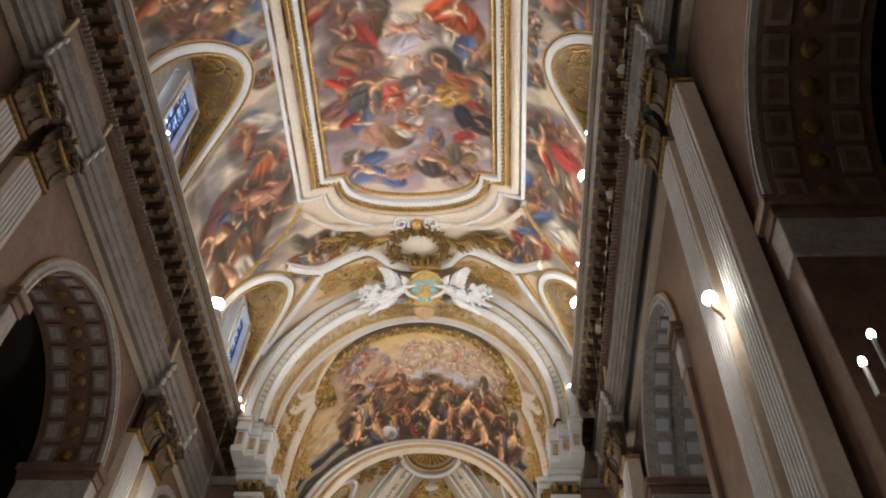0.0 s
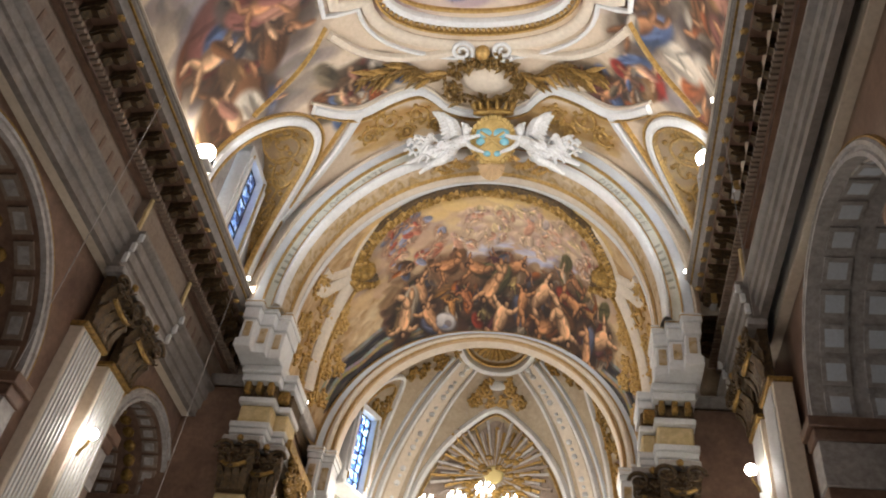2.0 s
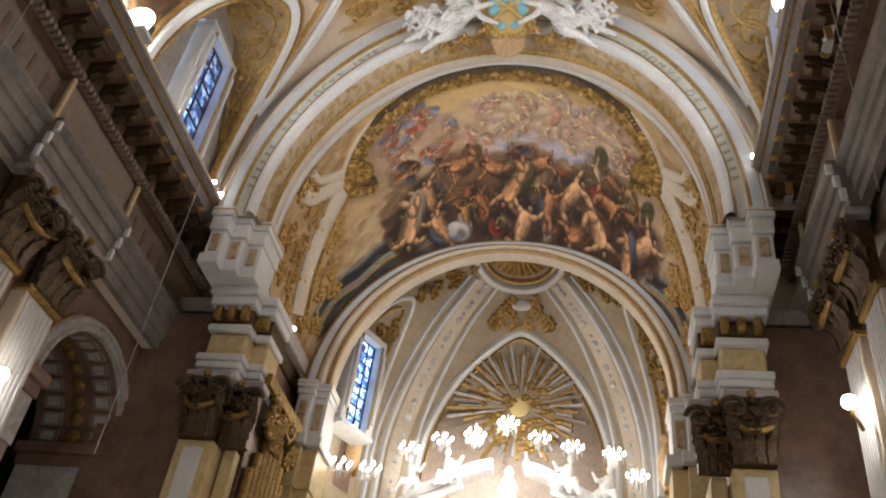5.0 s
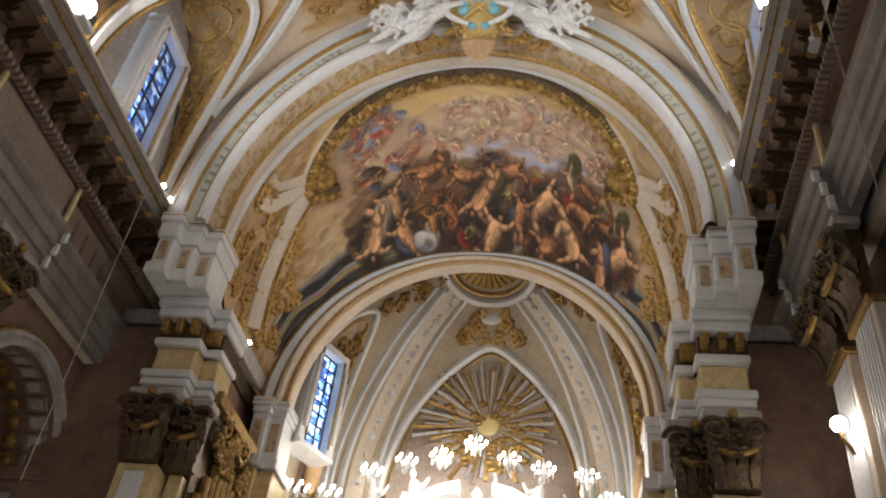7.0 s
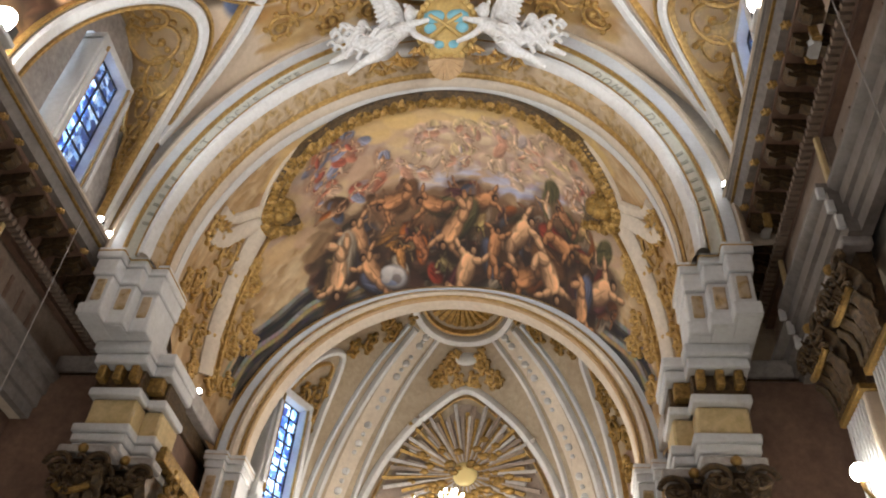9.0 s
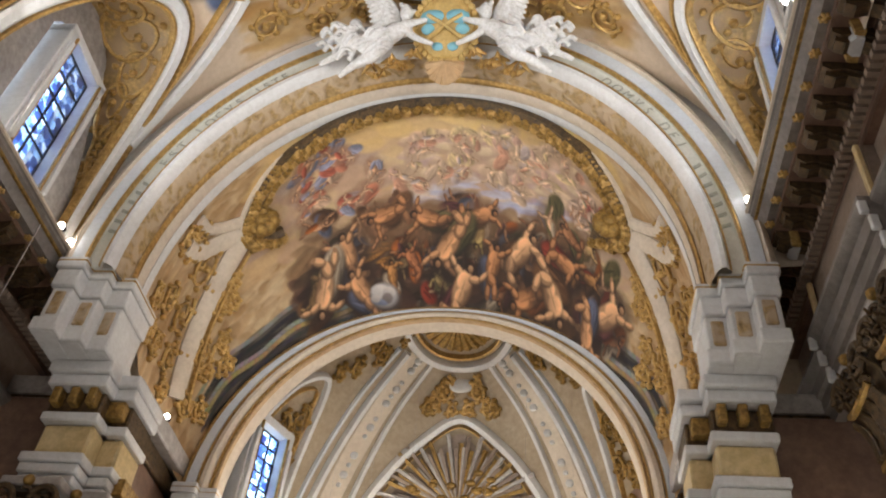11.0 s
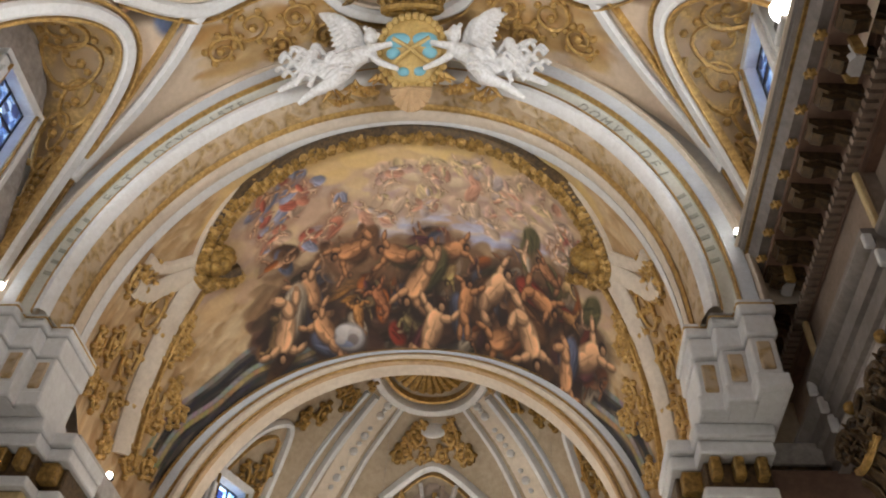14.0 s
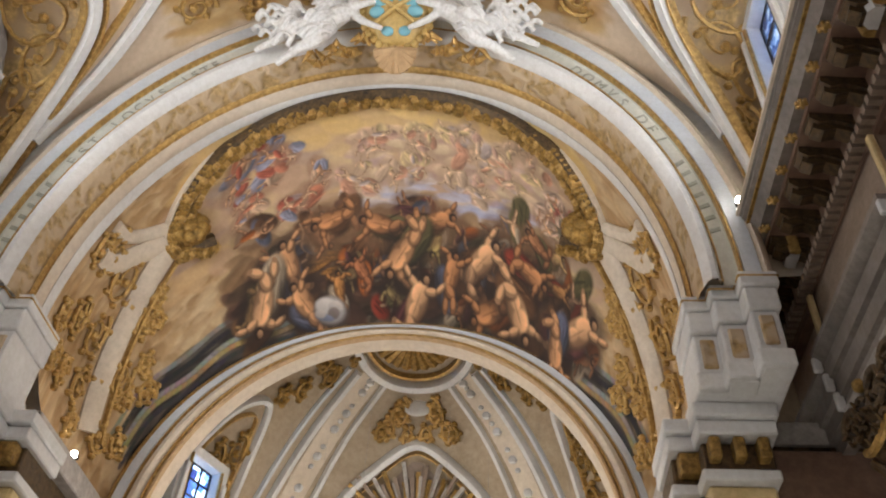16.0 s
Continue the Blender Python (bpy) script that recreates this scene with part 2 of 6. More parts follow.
# ---- painter for the frescoes ----
SKIN = ((0.54, 0.33, 0.20), (0.46, 0.26, 0.15), (0.60, 0.41, 0.27), (0.36, 0.20, 0.11))
DRAPE = ((0.30, 0.06, 0.045), (0.36, 0.14, 0.06), (0.13, 0.17, 0.27), (0.46, 0.41, 0.35), (0.20, 0.11, 0.06),
         (0.27, 0.17, 0.09), (0.11, 0.09, 0.08), (0.17, 0.14, 0.10), (0.36, 0.21, 0.16), (0.24, 0.12, 0.10))
PALE = ((0.60, 0.50, 0.42), (0.52, 0.34, 0.30), (0.50, 0.44, 0.48), (0.62, 0.52, 0.36), (0.42, 0.42, 0.50), (0.56, 0.30, 0.24))


class Canvas:
    def __init__(self, w, h, ground, seed):
        self.w, self.h = w, h
        self.px = np.empty((h, w, 3))
        self.px[:] = ground
        self.rng = random.Random(seed)

    def blob(self, x, y, rx, ry, ang, col, alpha=1.0, shade=0.0):
        """One brush stroke: a soft turned oval, lighter on one side. Centre and radii in canvas cells."""
        m = int(max(rx, ry) * 1.35) + 2
        x0, x1, y0, y1 = max(0, int(x) - m), min(self.w, int(x) + m), max(0, int(y) - m), min(self.h, int(y) + m)
        if x0 >= x1 or y0 >= y1:
            return
        yy, xx = np.mgrid[y0:y1, x0:x1]
        c, s = math.cos(ang), math.sin(ang)
        u, v = ((xx - x) * c + (yy - y) * s) / rx, (-(xx - x) * s + (yy - y) * c) / ry
        d = np.sqrt(u * u + v * v)
        a = np.clip((1.12 - d) / 0.3, 0, 1)[..., None] * alpha
        k = (1 + shade * np.clip(v - 0.3 * u, -1.2, 1.2))[..., None]
        self.px[y0:y1, x0:x1] = self.px[y0:y1, x0:x1] * (1 - a) + np.clip(np.array(col) * k, 0.01, 0.9) * a

    def clouds(self, x0, x1, y0, y1, n, size, cols):
        r = self.rng
        for _ in range(n):
            self.blob(r.uniform(x0, x1), r.uniform(y0, y1), size * r.uniform(0.6, 1.7), size * r.uniform(0.3, 0.7), r.uniform(-0.4, 0.4), r.choice(cols), r.uniform(0.3, 0.75), 0.15)

    def group(self, x, y, s, drapes=DRAPE, skins=SKIN, dim=1.0, under=(0.09, 0.065, 0.05), hard=1.0):
        """A cluster of draped, reclining forms, as plain shapes."""
        r = self.rng
        lean = r.choice((r.uniform(-0.5, 0.5), r.uniform(0.7, 2.4)))
        self.blob(x, y, s * 1.15, s * 0.8, lean, under, 0.6)
        for _ in range(r.randint(2, 3)):
            c = tuple(v * dim for v in r.choice(drapes))
            cx, cy, a = x + r.gauss(0, s * 0.45), y + r.gauss(0, s * 0.4), lean + r.gauss(0, 0.8)
            w, h = s * r.uniform(0.5, 0.85), s * r.uniform(0.32, 0.5)
            self.blob(cx, cy, w, h, a, c, 1, 0.5)
            for k in range(5):
                o = (k - 2) * h * 0.36
                kk = 1 + (r.choice((0.35, 0.5, 0.7, 1.35, 1.6)) - 1) * hard
                self.blob(cx - math.sin(a) * o, cy + math.cos(a) * o, w * r.uniform(0.4, 0.8), h * 0.14, a + r.gauss(0, 0.35), tuple(v * kk for v in c), 0.7)
        sk = tuple(v * dim for v in r.choice(skins))
        dk = tuple((v * 0.38 + u * 0.4) * hard + u * 0.95 * (1 - hard) for v, u in zip(sk, under))
        self.blob(x, y, s * 0.42, s * 0.25, lean, dk, 1)
        self.blob(x, y + s * 0.04, s * 0.36, s * 0.19, lean + 0.15, sk, 1, 0.7)
        self.blob(x + math.cos(lean) * s * 0.16, y + math.sin(lean) * s * 0.16 + s * 0.03, s * 0.17, s * 0.16, lean, tuple(v * 1.12 for v in sk), 0.8, 0.5)
        for e in (1, -1):
            for k in (1, -1):
                a = lean + (0 if e > 0 else math.pi) + k * r.uniform(0.3, 1.2)
                px, py = x + math.cos(lean) * e * s * 0.3, y + math.sin(lean) * e * s * 0.3
                for seg in range(2):
                    l = s * r.uniform(0.3, 0.44)
                    qx, qy = px + math.cos(a) * l, py + math.sin(a) * l
                    self.blob((px + qx) / 2, (py + qy) / 2, l * 0.6, s * (0.115 - 0.03 * seg), a, dk, 1)
                    kk = r.uniform(0.7, 1.1)
                    self.blob((px + qx) / 2, (py + qy) / 2 + s * 0.02, l * 0.56, s * (0.085 - 0.025 * seg), a, tuple(v * kk for v in sk), 1, 0.6)
                    px, py, a = qx, qy, a + r.uniform(-1.4, 1.4)
        hx, hy = x + math.cos(lean) * s * 0.5, y + math.sin(lean) * s * 0.5
        self.blob(hx, hy, s * 0.13, s * 0.15, 0, tuple(v * 0.5 for v in under), 1)
        self.blob(hx + s * 0.03, hy - s * 0.02, s * 0.085, s * 0.1, 0, sk, 1, 0.5)
        c = tuple(v * dim for v in r.choice(drapes))       # a cloth thrown across
        a = lean + r.uniform(-1, 1)
        e = r.choice((-0.3, 0.3))
        cx, cy = x + math.cos(lean) * s * e, y + math.sin(lean) * s * e
        self.blob(cx, cy, s * 0.4, s * 0.17, a, c, 1, 0.6)
        for k in (-1, 1):
            self.blob(cx - math.sin(a) * k * s * 0.07, cy + math.cos(a) * k * s * 0.07, s * 0.32, s * 0.035, a, tuple(v * (1 - 0.6 * hard if k < 0 else 1 + 0.5 * hard) for v in c), 0.8)

    def at(self, u, v):
        """The colour at u, v in 0..1 (v upward), between cells."""
        x, y = min(max(u, 0), 1) * (self.w - 1), min(max(v, 0), 1) * (self.h - 1)
        i, j = min(int(x), self.w - 2), min(int(y), self.h - 2)
        a, b = x - i, y - j
        p = self.px
        return (p[j, i] * (1 - a) + p[j, i + 1] * a) * (1 - b) + (p[j + 1, i] * (1 - a) + p[j + 1, i + 1] * a) * b


def painted(ob, colours):
    at = ob.data.color_attributes.new("paint", "FLOAT_COLOR", "POINT")
    flat = np.ones((len(ob.data.vertices), 4), dtype=np.float32)
    flat[:, :3] = colours
    at.data.foreach_set("color", flat.ravel())
    return ob


# ---- nave vault ----
def vault(x, y, lift=0.0):
    """A point of the barrel vault over x, y, and its inward normal."""
    c = min(max(x / VX, -1), 1)
    s = math.sqrt(1 - c * c)
    n = Vector((-c / VX, 0, -s / VRZ)).normalized()
    return Vector((VX * c, y, VZ0 + VRZ * s)) + n * lift, n


def lunette_height(y):
    for yc in BAYS:
        if abs(y - yc) < LB:
            return LH * math.sqrt(1 - ((y - yc) / LB) ** 2)
    return 0.0


def spandrel_fresco(cv, x0, x1, y0, y1, n, s):
    r = cv.rng
    for _ in range(n):
        cv.group(r.uniform(x0, x1), r.uniform(y0, y1), s * r.uniform(0.7, 1.2))


VW, VH = 420, 460           # canvas over arc (u) and length (y from 9 to 31.3)
VY0 = 9.0
nave_cv = Canvas(VW, VH, (0.60, 0.51, 0.41), 11)


def vu(x):
    return math.acos(max(-1, min(1, -x / VX))) / math.pi * (VW - 1)


def vv(y):
    return (y - VY0) / (Y1 - VY0) * (VH - 1)


_r = nave_cv.rng
# haunches: painted groups in a grey-violet air between the lunettes
for s in (-1, 1):
    for y0, y1 in ((20.0, 27.6), (9.2, 16.4)):
        a, b = sorted((vu(s * 7.6), vu(s * 4.9)))
        nave_cv.clouds(a, b, vv(y0), vv(y1), 220, 13, ((0.26, 0.23, 0.24), (0.34, 0.28, 0.24), (0.20, 0.18, 0.17), (0.44, 0.37, 0.30)))
        spandrel_fresco(nave_cv, a + 8, b - 10, vv(y0), vv(y1), 22, 24)
    a, b = sorted((vu(s * 5.4), vu(s * 4.9)))
    nave_cv.clouds(a, b, vv(16.2), vv(20.2), 30, 9, ((0.44, 0.36, 0.28), (0.36, 0.33, 0.30), (0.50, 0.40, 0.28)))
    spandrel_fresco(nave_cv, a, b, vv(16.4), vv(20), 6, 10)
    a, b = sorted((vu(s * 5.5), vu(s * 3.3)))
    nave_cv.clouds(a, b, vv(27.1), vv(28.8), 40, 8, ((0.40, 0.30, 0.20), (0.30, 0.26, 0.18), (0.46, 0.36, 0.26)))
    spandrel_fresco(nave_cv, a + 4, b - 4, vv(27.3), vv(28.6), 16, 14)
    a, b = sorted((vu(s * 4.7), vu(s * 1.3)))
    nave_cv.clouds(a, b, vv(29.6), vv(30.9), 140, 6, ((0.50, 0.36, 0.18), (0.44, 0.28, 0.12), (0.56, 0.43, 0.26)))
# the great ceiling painting: golden light in the middle, darker groups along its sides
a, b = vu(-3.75), vu(3.75)
nave_cv.clouds(a, b, vv(9), vv(25.6), 420, 20, ((0.46, 0.38, 0.38), (0.38, 0.30, 0.32), (0.54, 0.45, 0.36), (0.33, 0.26, 0.27), (0.56, 0.47, 0.40)))
nave_cv.clouds(a + 40, b - 30, vv(12), vv(21), 170, 17, ((0.70, 0.58, 0.36), (0.68, 0.55, 0.42), (0.62, 0.52, 0.50), (0.72, 0.62, 0.44)))
for _ in range(34):       # rolling banks of lilac cloud, lit above
    x, y, w = _r.uniform(-3.3, 3.3), _r.uniform(10, 25), _r.uniform(18, 34)
    nave_cv.blob(vu(x), vv(y) + 5, w, w * 0.4, _r.uniform(-0.3, 0.3), (0.30, 0.23, 0.26), 0.6, 0.2)
    nave_cv.blob(vu(x), vv(y) - 3, w * 0.9, w * 0.32, _r.uniform(-0.3, 0.3), (0.62, 0.52, 0.47), 0.7, -0.2)
for _ in range(16):       # small pale forms in the light
    nave_cv.group(vu(_r.uniform(-1.8, 1.8)), vv(_r.uniform(10, 21)), _r.uniform(11, 17), PALE, under=(0.46, 0.37, 0.30), hard=0.5)
for k in range(30):       # darker groups along both sides
    e = _r.choice((-1, 1)) * _r.uniform(1.7, 3.4)
    nave_cv.group(vu(e), vv(9.5 + 12.5 * (k + _r.random()) / 30), _r.uniform(17, 27), under=(0.16, 0.12, 0.11))
for x, y, w, c in ((-2.2, 15.5, 26, (0.12, 0.16, 0.34)), (-2.7, 20.2, 22, (0.46, 0.08, 0.05)), (1.9, 17.2, 20, (0.48, 0.13, 0.05)), (-1.3, 20.6, 24, (0.20, 0.18, 0.16)), (0.5, 21.2, 26, (0.56, 0.52, 0.48)), (1.4, 20.9, 18, (0.55, 0.33, 0.10)), (2.8, 22.4, 22, (0.06, 0.05, 0.06)), (-0.6, 21.0, 16, (0.46, 0.12, 0.08))):
    nave_cv.group(vu(x), vv(y), w, (c, tuple(v * 0.7 for v in c)), under=(0.18, 0.13, 0.12))
for _ in range(12):       # forms among the lowest clouds
    nave_cv.group(vu(_r.uniform(-2.8, 2.8)), vv(_r.uniform(22.4, 24.8)), _r.uniform(13, 19), under=(0.30, 0.22, 0.22), hard=0.7)

nave_cv.px = 0.5 * (nave_cv.px / 0.5) ** 1.35     # depth of tone of the old paint

ceiling = thing("nave_vault", (0, 0, 0), "cream barrel vault with frescoes and gilt stucco", "vault", kind="structure")
vys = sorted(set(frange(Y0, VY0, 18) + frange(VY0, Y1, 420) + [yc + d for yc in BAYS for d in (-LB, LB)]))
vverts, vfaces, vcols = [], [], []
NU = 320
for y in vys:
    zg = lunette_height(y)
    t0 = math.asin(min(zg / VRZ, 1))
    for i in range(NU):
        th = t0 + (math.pi - 2 * t0) * i / (NU - 1)
        vverts.append((-VX * math.cos(th), y, VZ0 + VRZ * math.sin(th)))
        vcols.append(nave_cv.at(th / math.pi, (y - VY0) / (Y1 - VY0)))
for k in range(len(vys) - 1):
    for i in range(NU - 1):
        o = k * NU + i
        vfaces.append((o, o + NU, o + NU + 1, o + 1))
vs_ob = mesh_ob("vault_shell", vverts, vfaces, FRESCO, ceiling, "painted barrel vault, groups of figures as plain shapes")
painted(vs_ob, np.array(vcols))


def on_vault(pts, name, profile, mat, parent, label="", closed=False):
    """A moulding laid along a line of x, y points on the vault."""
    P, S, U = [], [], []
    n = len(pts)
    for i, (x, y) in enumerate(pts):
        p, nn = vault(x, y)
        q0 = vault(*pts[(i - 1) % n if closed else max(i - 1, 0)])[0]
        q1 = vault(*pts[(i + 1) % n if closed else min(i + 1, n - 1)])[0]
        d = (q1 - q0).normalized()
        P.append(p), S.append(d.cross(nn).normalized()), U.append(nn)
    return sweep(name, P, S, U, profile, mat, parent, label, closed_path=closed)


def prof(w, h):
    """A rounded moulding, w wide and h proud."""
    return [(-w / 2, -0.05), (-w / 2, h * 0.5), (-w * 0.28, h), (w * 0.28, h), (w / 2, h * 0.5), (w / 2, -0.05)]


def panel_outline(hw, yend, bulge, n=22):
    """Half-open outline of the long painting: straight sides, a stepped shoulder and a bowed end."""
    side = [(-hw, y) for y in frange(Y0, yend, 60)]
    step = [(-hw * 0.93, yend + 0.12), (-hw * 0.80, yend + 0.18)]
    bow = [(-hw * 0.80 * math.cos(t), yend + 0.22 + bulge * math.sin(t)) for t in frange(0, math.pi, n)]
    right = [(-x, y) for x, y in reversed(side + step)]
    return side + step + bow + right


FR = thing("ceiling_frame", (0, 0, 0), "white and gilt moulded frame of the long ceiling painting", "frame")
on_vault(panel_outline(3.72, 24.2, 1.55), "inner_bead", prof(0.16, 0.12), GOLD, FR, "gilt inner moulding")
on_vault(panel_outline(4.02, 24.35, 1.85), "cove", prof(0.34, 0.2), WHITE, FR, "white cove")
on_vault(panel_outline(4.28, 24.5, 2.1), "outer_bead", prof(0.12, 0.22), GOLD, FR, "gilt bead row")
on_vault(panel_outline(4.62, 24.7, 2.45), "outer_cove", prof(0.42, 0.14), CREAM, FR, "cream outer moulding")
on_vault(panel_outline(4.95, 24.9, 2.75), "outer_fillet", prof(0.14, 0.16), WHITE, FR, "white fillet")
beads = Heap()
pts = panel_outline(4.15, 24.42, 1.98, 60)
acc = 0.0
for (xa, ya), (xb, yb) in zip(pts, pts[1:]):
    d = math.hypot(xb - xa, yb - ya)
    while acc < d and ya > 9:
        p, nn = vault(xa + (xb - xa) * acc / d, ya + (yb - ya) * acc / d, 0.2)
        beads.add(ball_data(p, 0.075, 6, 4))
        acc += 0.2
    acc = max(acc - d, 0)
tagged(beads.make("bead_row", GOLD, FR, "row of gilt beads"), kind="stuff")

# lunettes: gilt webs, white ribs, window walls
for s in (-1, 1):
    for yc in BAYS[:3]:
        lun = thing("lunette", (s * VX, yc, VZ0), "gilt stucco lunette vault with white ribs over a window", "lunette", "lunettes of the vault", "structure")
        ts = frange(0, math.pi, 40)

        def groin(t, k=1.0):
            y, z = yc - LB * k * math.cos(t), VZ0 + LH * k * math.sin(t)
            return Vector((s * VX * math.sqrt(max(0, 1 - ((z - VZ0) / VRZ) ** 2)), y, z))
        off = Vector((s * VX, yc, VZ0))

        def web(t, q):
            g = groin(t)
            return (g.x + (s * 7.9 - g.x) * q - off.x, g.y - off.y, g.z - off.z)
        grid("web", web, ts, frange(0, 1, 8), GILTWEB, lun, "gilded relief on ochre ground", flip=s > 0)
        P, S, U = [], [], []
        for t in ts:
            g = groin(t)
            p, nn = vault(g.x, g.y)
            P.append(p - off)
            d = (groin(min(t + 0.05, math.pi)) - groin(max(t - 0.05, 0))).normalized()
            S.append(d.cross(nn).normalized() * s), U.append(nn)
        sweep("rib", P, S, U, prof(0.34, 0.16), WHITE, lun, "white rib")
        sweep("rib_edge", P, S, U, [(a + 0.26, b * 0.8) for a, b in prof(0.1, 0.16)], GOLD, lun, "gilt edge")
        sweep("rib_edge", P, S, U, [(a - 0.24, b * 0.8) for a, b in prof(0.1, 0.16)], GOLD, lun, "gilt edge")
        # window wall with its opening
        hw, zb, zt = 0.95, CZS[s] + 0.2, CZS[s] + 3.95
        cols = []
        ys_ = [-LB * 1.02] + frange(-hw, hw, 13) + [LB * 1.02]
        wv, wf = [], []

        def top_of(y):
            return VZ0 + LH * math.sqrt(max(0, 1 - (y / (LB * 1.03)) ** 2)) + 0.1

        def open_top(y):
            return zt + 0.45 * math.sqrt(max(0, 1 - (y / hw) ** 2))
        bmw = bmesh.new()
        for ya, yb in zip(ys_, ys_[1:]):
            inside = abs(ya + yb) / 2 < hw
            zlo = (open_top(ya), open_top(yb)) if inside else (CZS[s] - 0.2, CZS[s] - 0.2)
            zhi = (max(top_of(ya), zlo[0] + 0.02), max(top_of(yb), zlo[1] + 0.02))
            for xx in (0.0,):
                f = [(s * 7.85, ya + yc, zlo[0]), (s * 7.85, yb + yc, zlo[1]), (s * 7.85, yb + yc, zhi[1]), (s * 7.85, ya + yc, zhi[0])]
                bk = [(s * 8.4, a[1], a[2]) for a in f]
                vs_ = [bmw.verts.new(Vector(a) - off) for a in f + bk]
                for q in ((0, 1, 2, 3), (7, 6, 5, 4), (0, 4, 5, 1), (3, 2, 6, 7), (0, 3, 7, 4), (1, 5, 6, 2)):
                    bmw.faces.new([vs_[i] for i in q])
        bmesh.ops.recalc_face_normals(bmw, faces=bmw.faces[:])
        part("window_wall", bmw, GREYM, lun, "grey painted window wall", smooth=False)


# ---- entablature of the nave ----
def along(y0, y1, x, z, s):
    ys = (y0, y1)
    return [(s * x, y, z) for y in ys], [(-s, 0, 0)] * 2, [(0, 0, 1)] * 2


CORNICE_TOP = [(-0.1, 0.0), (1.45, 0.0), (1.45, -0.07), (1.40, -0.09), (1.40, -0.15), (1.33, -0.18), (1.28, -0.26), (1.22, -0.3), (1.16, -0.42), (-0.1, -0.42)]
for s, side in ((-1, "left"), (1, "right")):
    CZ = CZS[s]
    ent = thing(f"entablature_{side}", (0, 0, 0), "dark entablature with bracketed cornice, inscribed frieze and stepped architrave", "entablature", kind="structure")
    sweep("cornice", *along(Y0, Y1 + 3.0, WX[s], CZ, s), CORNICE_TOP, ARCHIT, ent, "grey-brown marble cornice with a gilt edge")
    sweep("cornice_edge", *along(Y0, Y1 + 3.0, WX[s] - 1.455, CZ - 0.035, s), [(-0.02, -0.04), (0.03, -0.03), (0.03, 0.03), (-0.02, 0.045)], CREAM, ent, "pale worn edge")
    sweep("cornice_fillet", *along(Y0, Y1 + 3.0, WX[s] - 1.31, CZ - 0.22, s), [(-0.03, -0.03), (0.03, -0.03), (0.03, 0.03), (-0.03, 0.03)], OLDGOLD, ent, "dull gilt fillet")
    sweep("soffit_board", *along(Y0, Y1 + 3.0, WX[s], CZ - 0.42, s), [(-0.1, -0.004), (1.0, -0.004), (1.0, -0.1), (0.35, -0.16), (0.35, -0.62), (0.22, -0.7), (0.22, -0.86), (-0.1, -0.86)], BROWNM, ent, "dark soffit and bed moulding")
    sweep("frieze", *along(Y0, Y1 + 3.0, WX[s], CZ - 1.28, s), [(-0.1, 0), (0.05, 0), (0.05, -1.25), (-0.1, -1.25)], TAUPE, ent, "brown frieze with worn lettering")
    sweep("architrave", *along(Y0, Y1 + 3.0, WX[s], CZ - 2.53, s), [(-0.1, 0), (0.42, 0), (0.42, -0.1), (0.32, -0.2), (0.26, -0.22), (0.26, -0.52), (0.18, -0.55), (0.18, -0.85), (0.1, -0.88), (0.1, -1.15), (-0.1, -1.15)], ARCHIT, ent, "stepped grey architrave")
    # brackets under the cornice and small gilt rosettes
    bv = Heap()
    bv.add(sweep_data([(0, -0.16, 0), (0, 0.16, 0)], [(1, 0, 0)] * 2, [(0, 0, 1)] * 2, [(0.0, 0), (0.95, 0), (0.97, -0.12), (0.85, -0.24), (0.62, -0.2), (0.42, -0.3), (0.2, -0.46), (0.0, -0.5)]))
    bv.add(sweep_data([(0, -0.11, 0), (0, 0.11, 0)], [(1, 0, 0)] * 2, [(0, 0, 1)] * 2, [(0.3, -0.3), (0.9, -0.14), (0.95, -0.3), (0.8, -0.38), (0.6, -0.32), (0.4, -0.42)]))
    me = None
    for y in frange(0.6, 33.9, 52):
        if me is None:
            b = bv.make("bracket", BRONZE, ent)
            me = b.data
            base_b = b
        else:
            b = new("bracket", me)
            b.parent = ent
        b.location = (s * (WX[s] - 0.02), y, CZ - 0.52)
        b.scale = (-s, 1, 1)
    ros = Heap()
    ros.add(ball_data((0, 0, 0), 0.06, 8, 5, (1, 1, 0.6)))
    for k in range(6):
        t = k * math.pi / 3
        ros.add(ball_data((0.07 * math.cos(t), 0.07 * math.sin(t), 0.02), 0.038, 6, 4))
    me = None
    for y in frange(0.93, 33.57, 51):
        if me is None:
            b = ros.make("rosette", GOLD, ent)
            me = b.data
        else:
            b = new("rosette", me)
            b.parent = ent
        b.location = (s * (WX[s] - 1.12), y, CZ - 0.55)
    dn = Heap()
    for y in frange(6, 34, 168):
        x0 = s * (WX[s] - 0.42)
        dn.add(([(x0 + a * s * 0.1, y + b * 0.05, CZ - 1.2 + c * 0.07) for a in (-1, 1) for b in (-1, 1) for c in (-1, 1)],
                [(0, 1, 3, 2), (4, 6, 7, 5), (0, 4, 5, 1), (2, 3, 7, 6), (0, 2, 6, 4), (1, 5, 7, 3)]))
    tagged(dn.make("dentil_row", TAUPE, ent), kind="stuff")
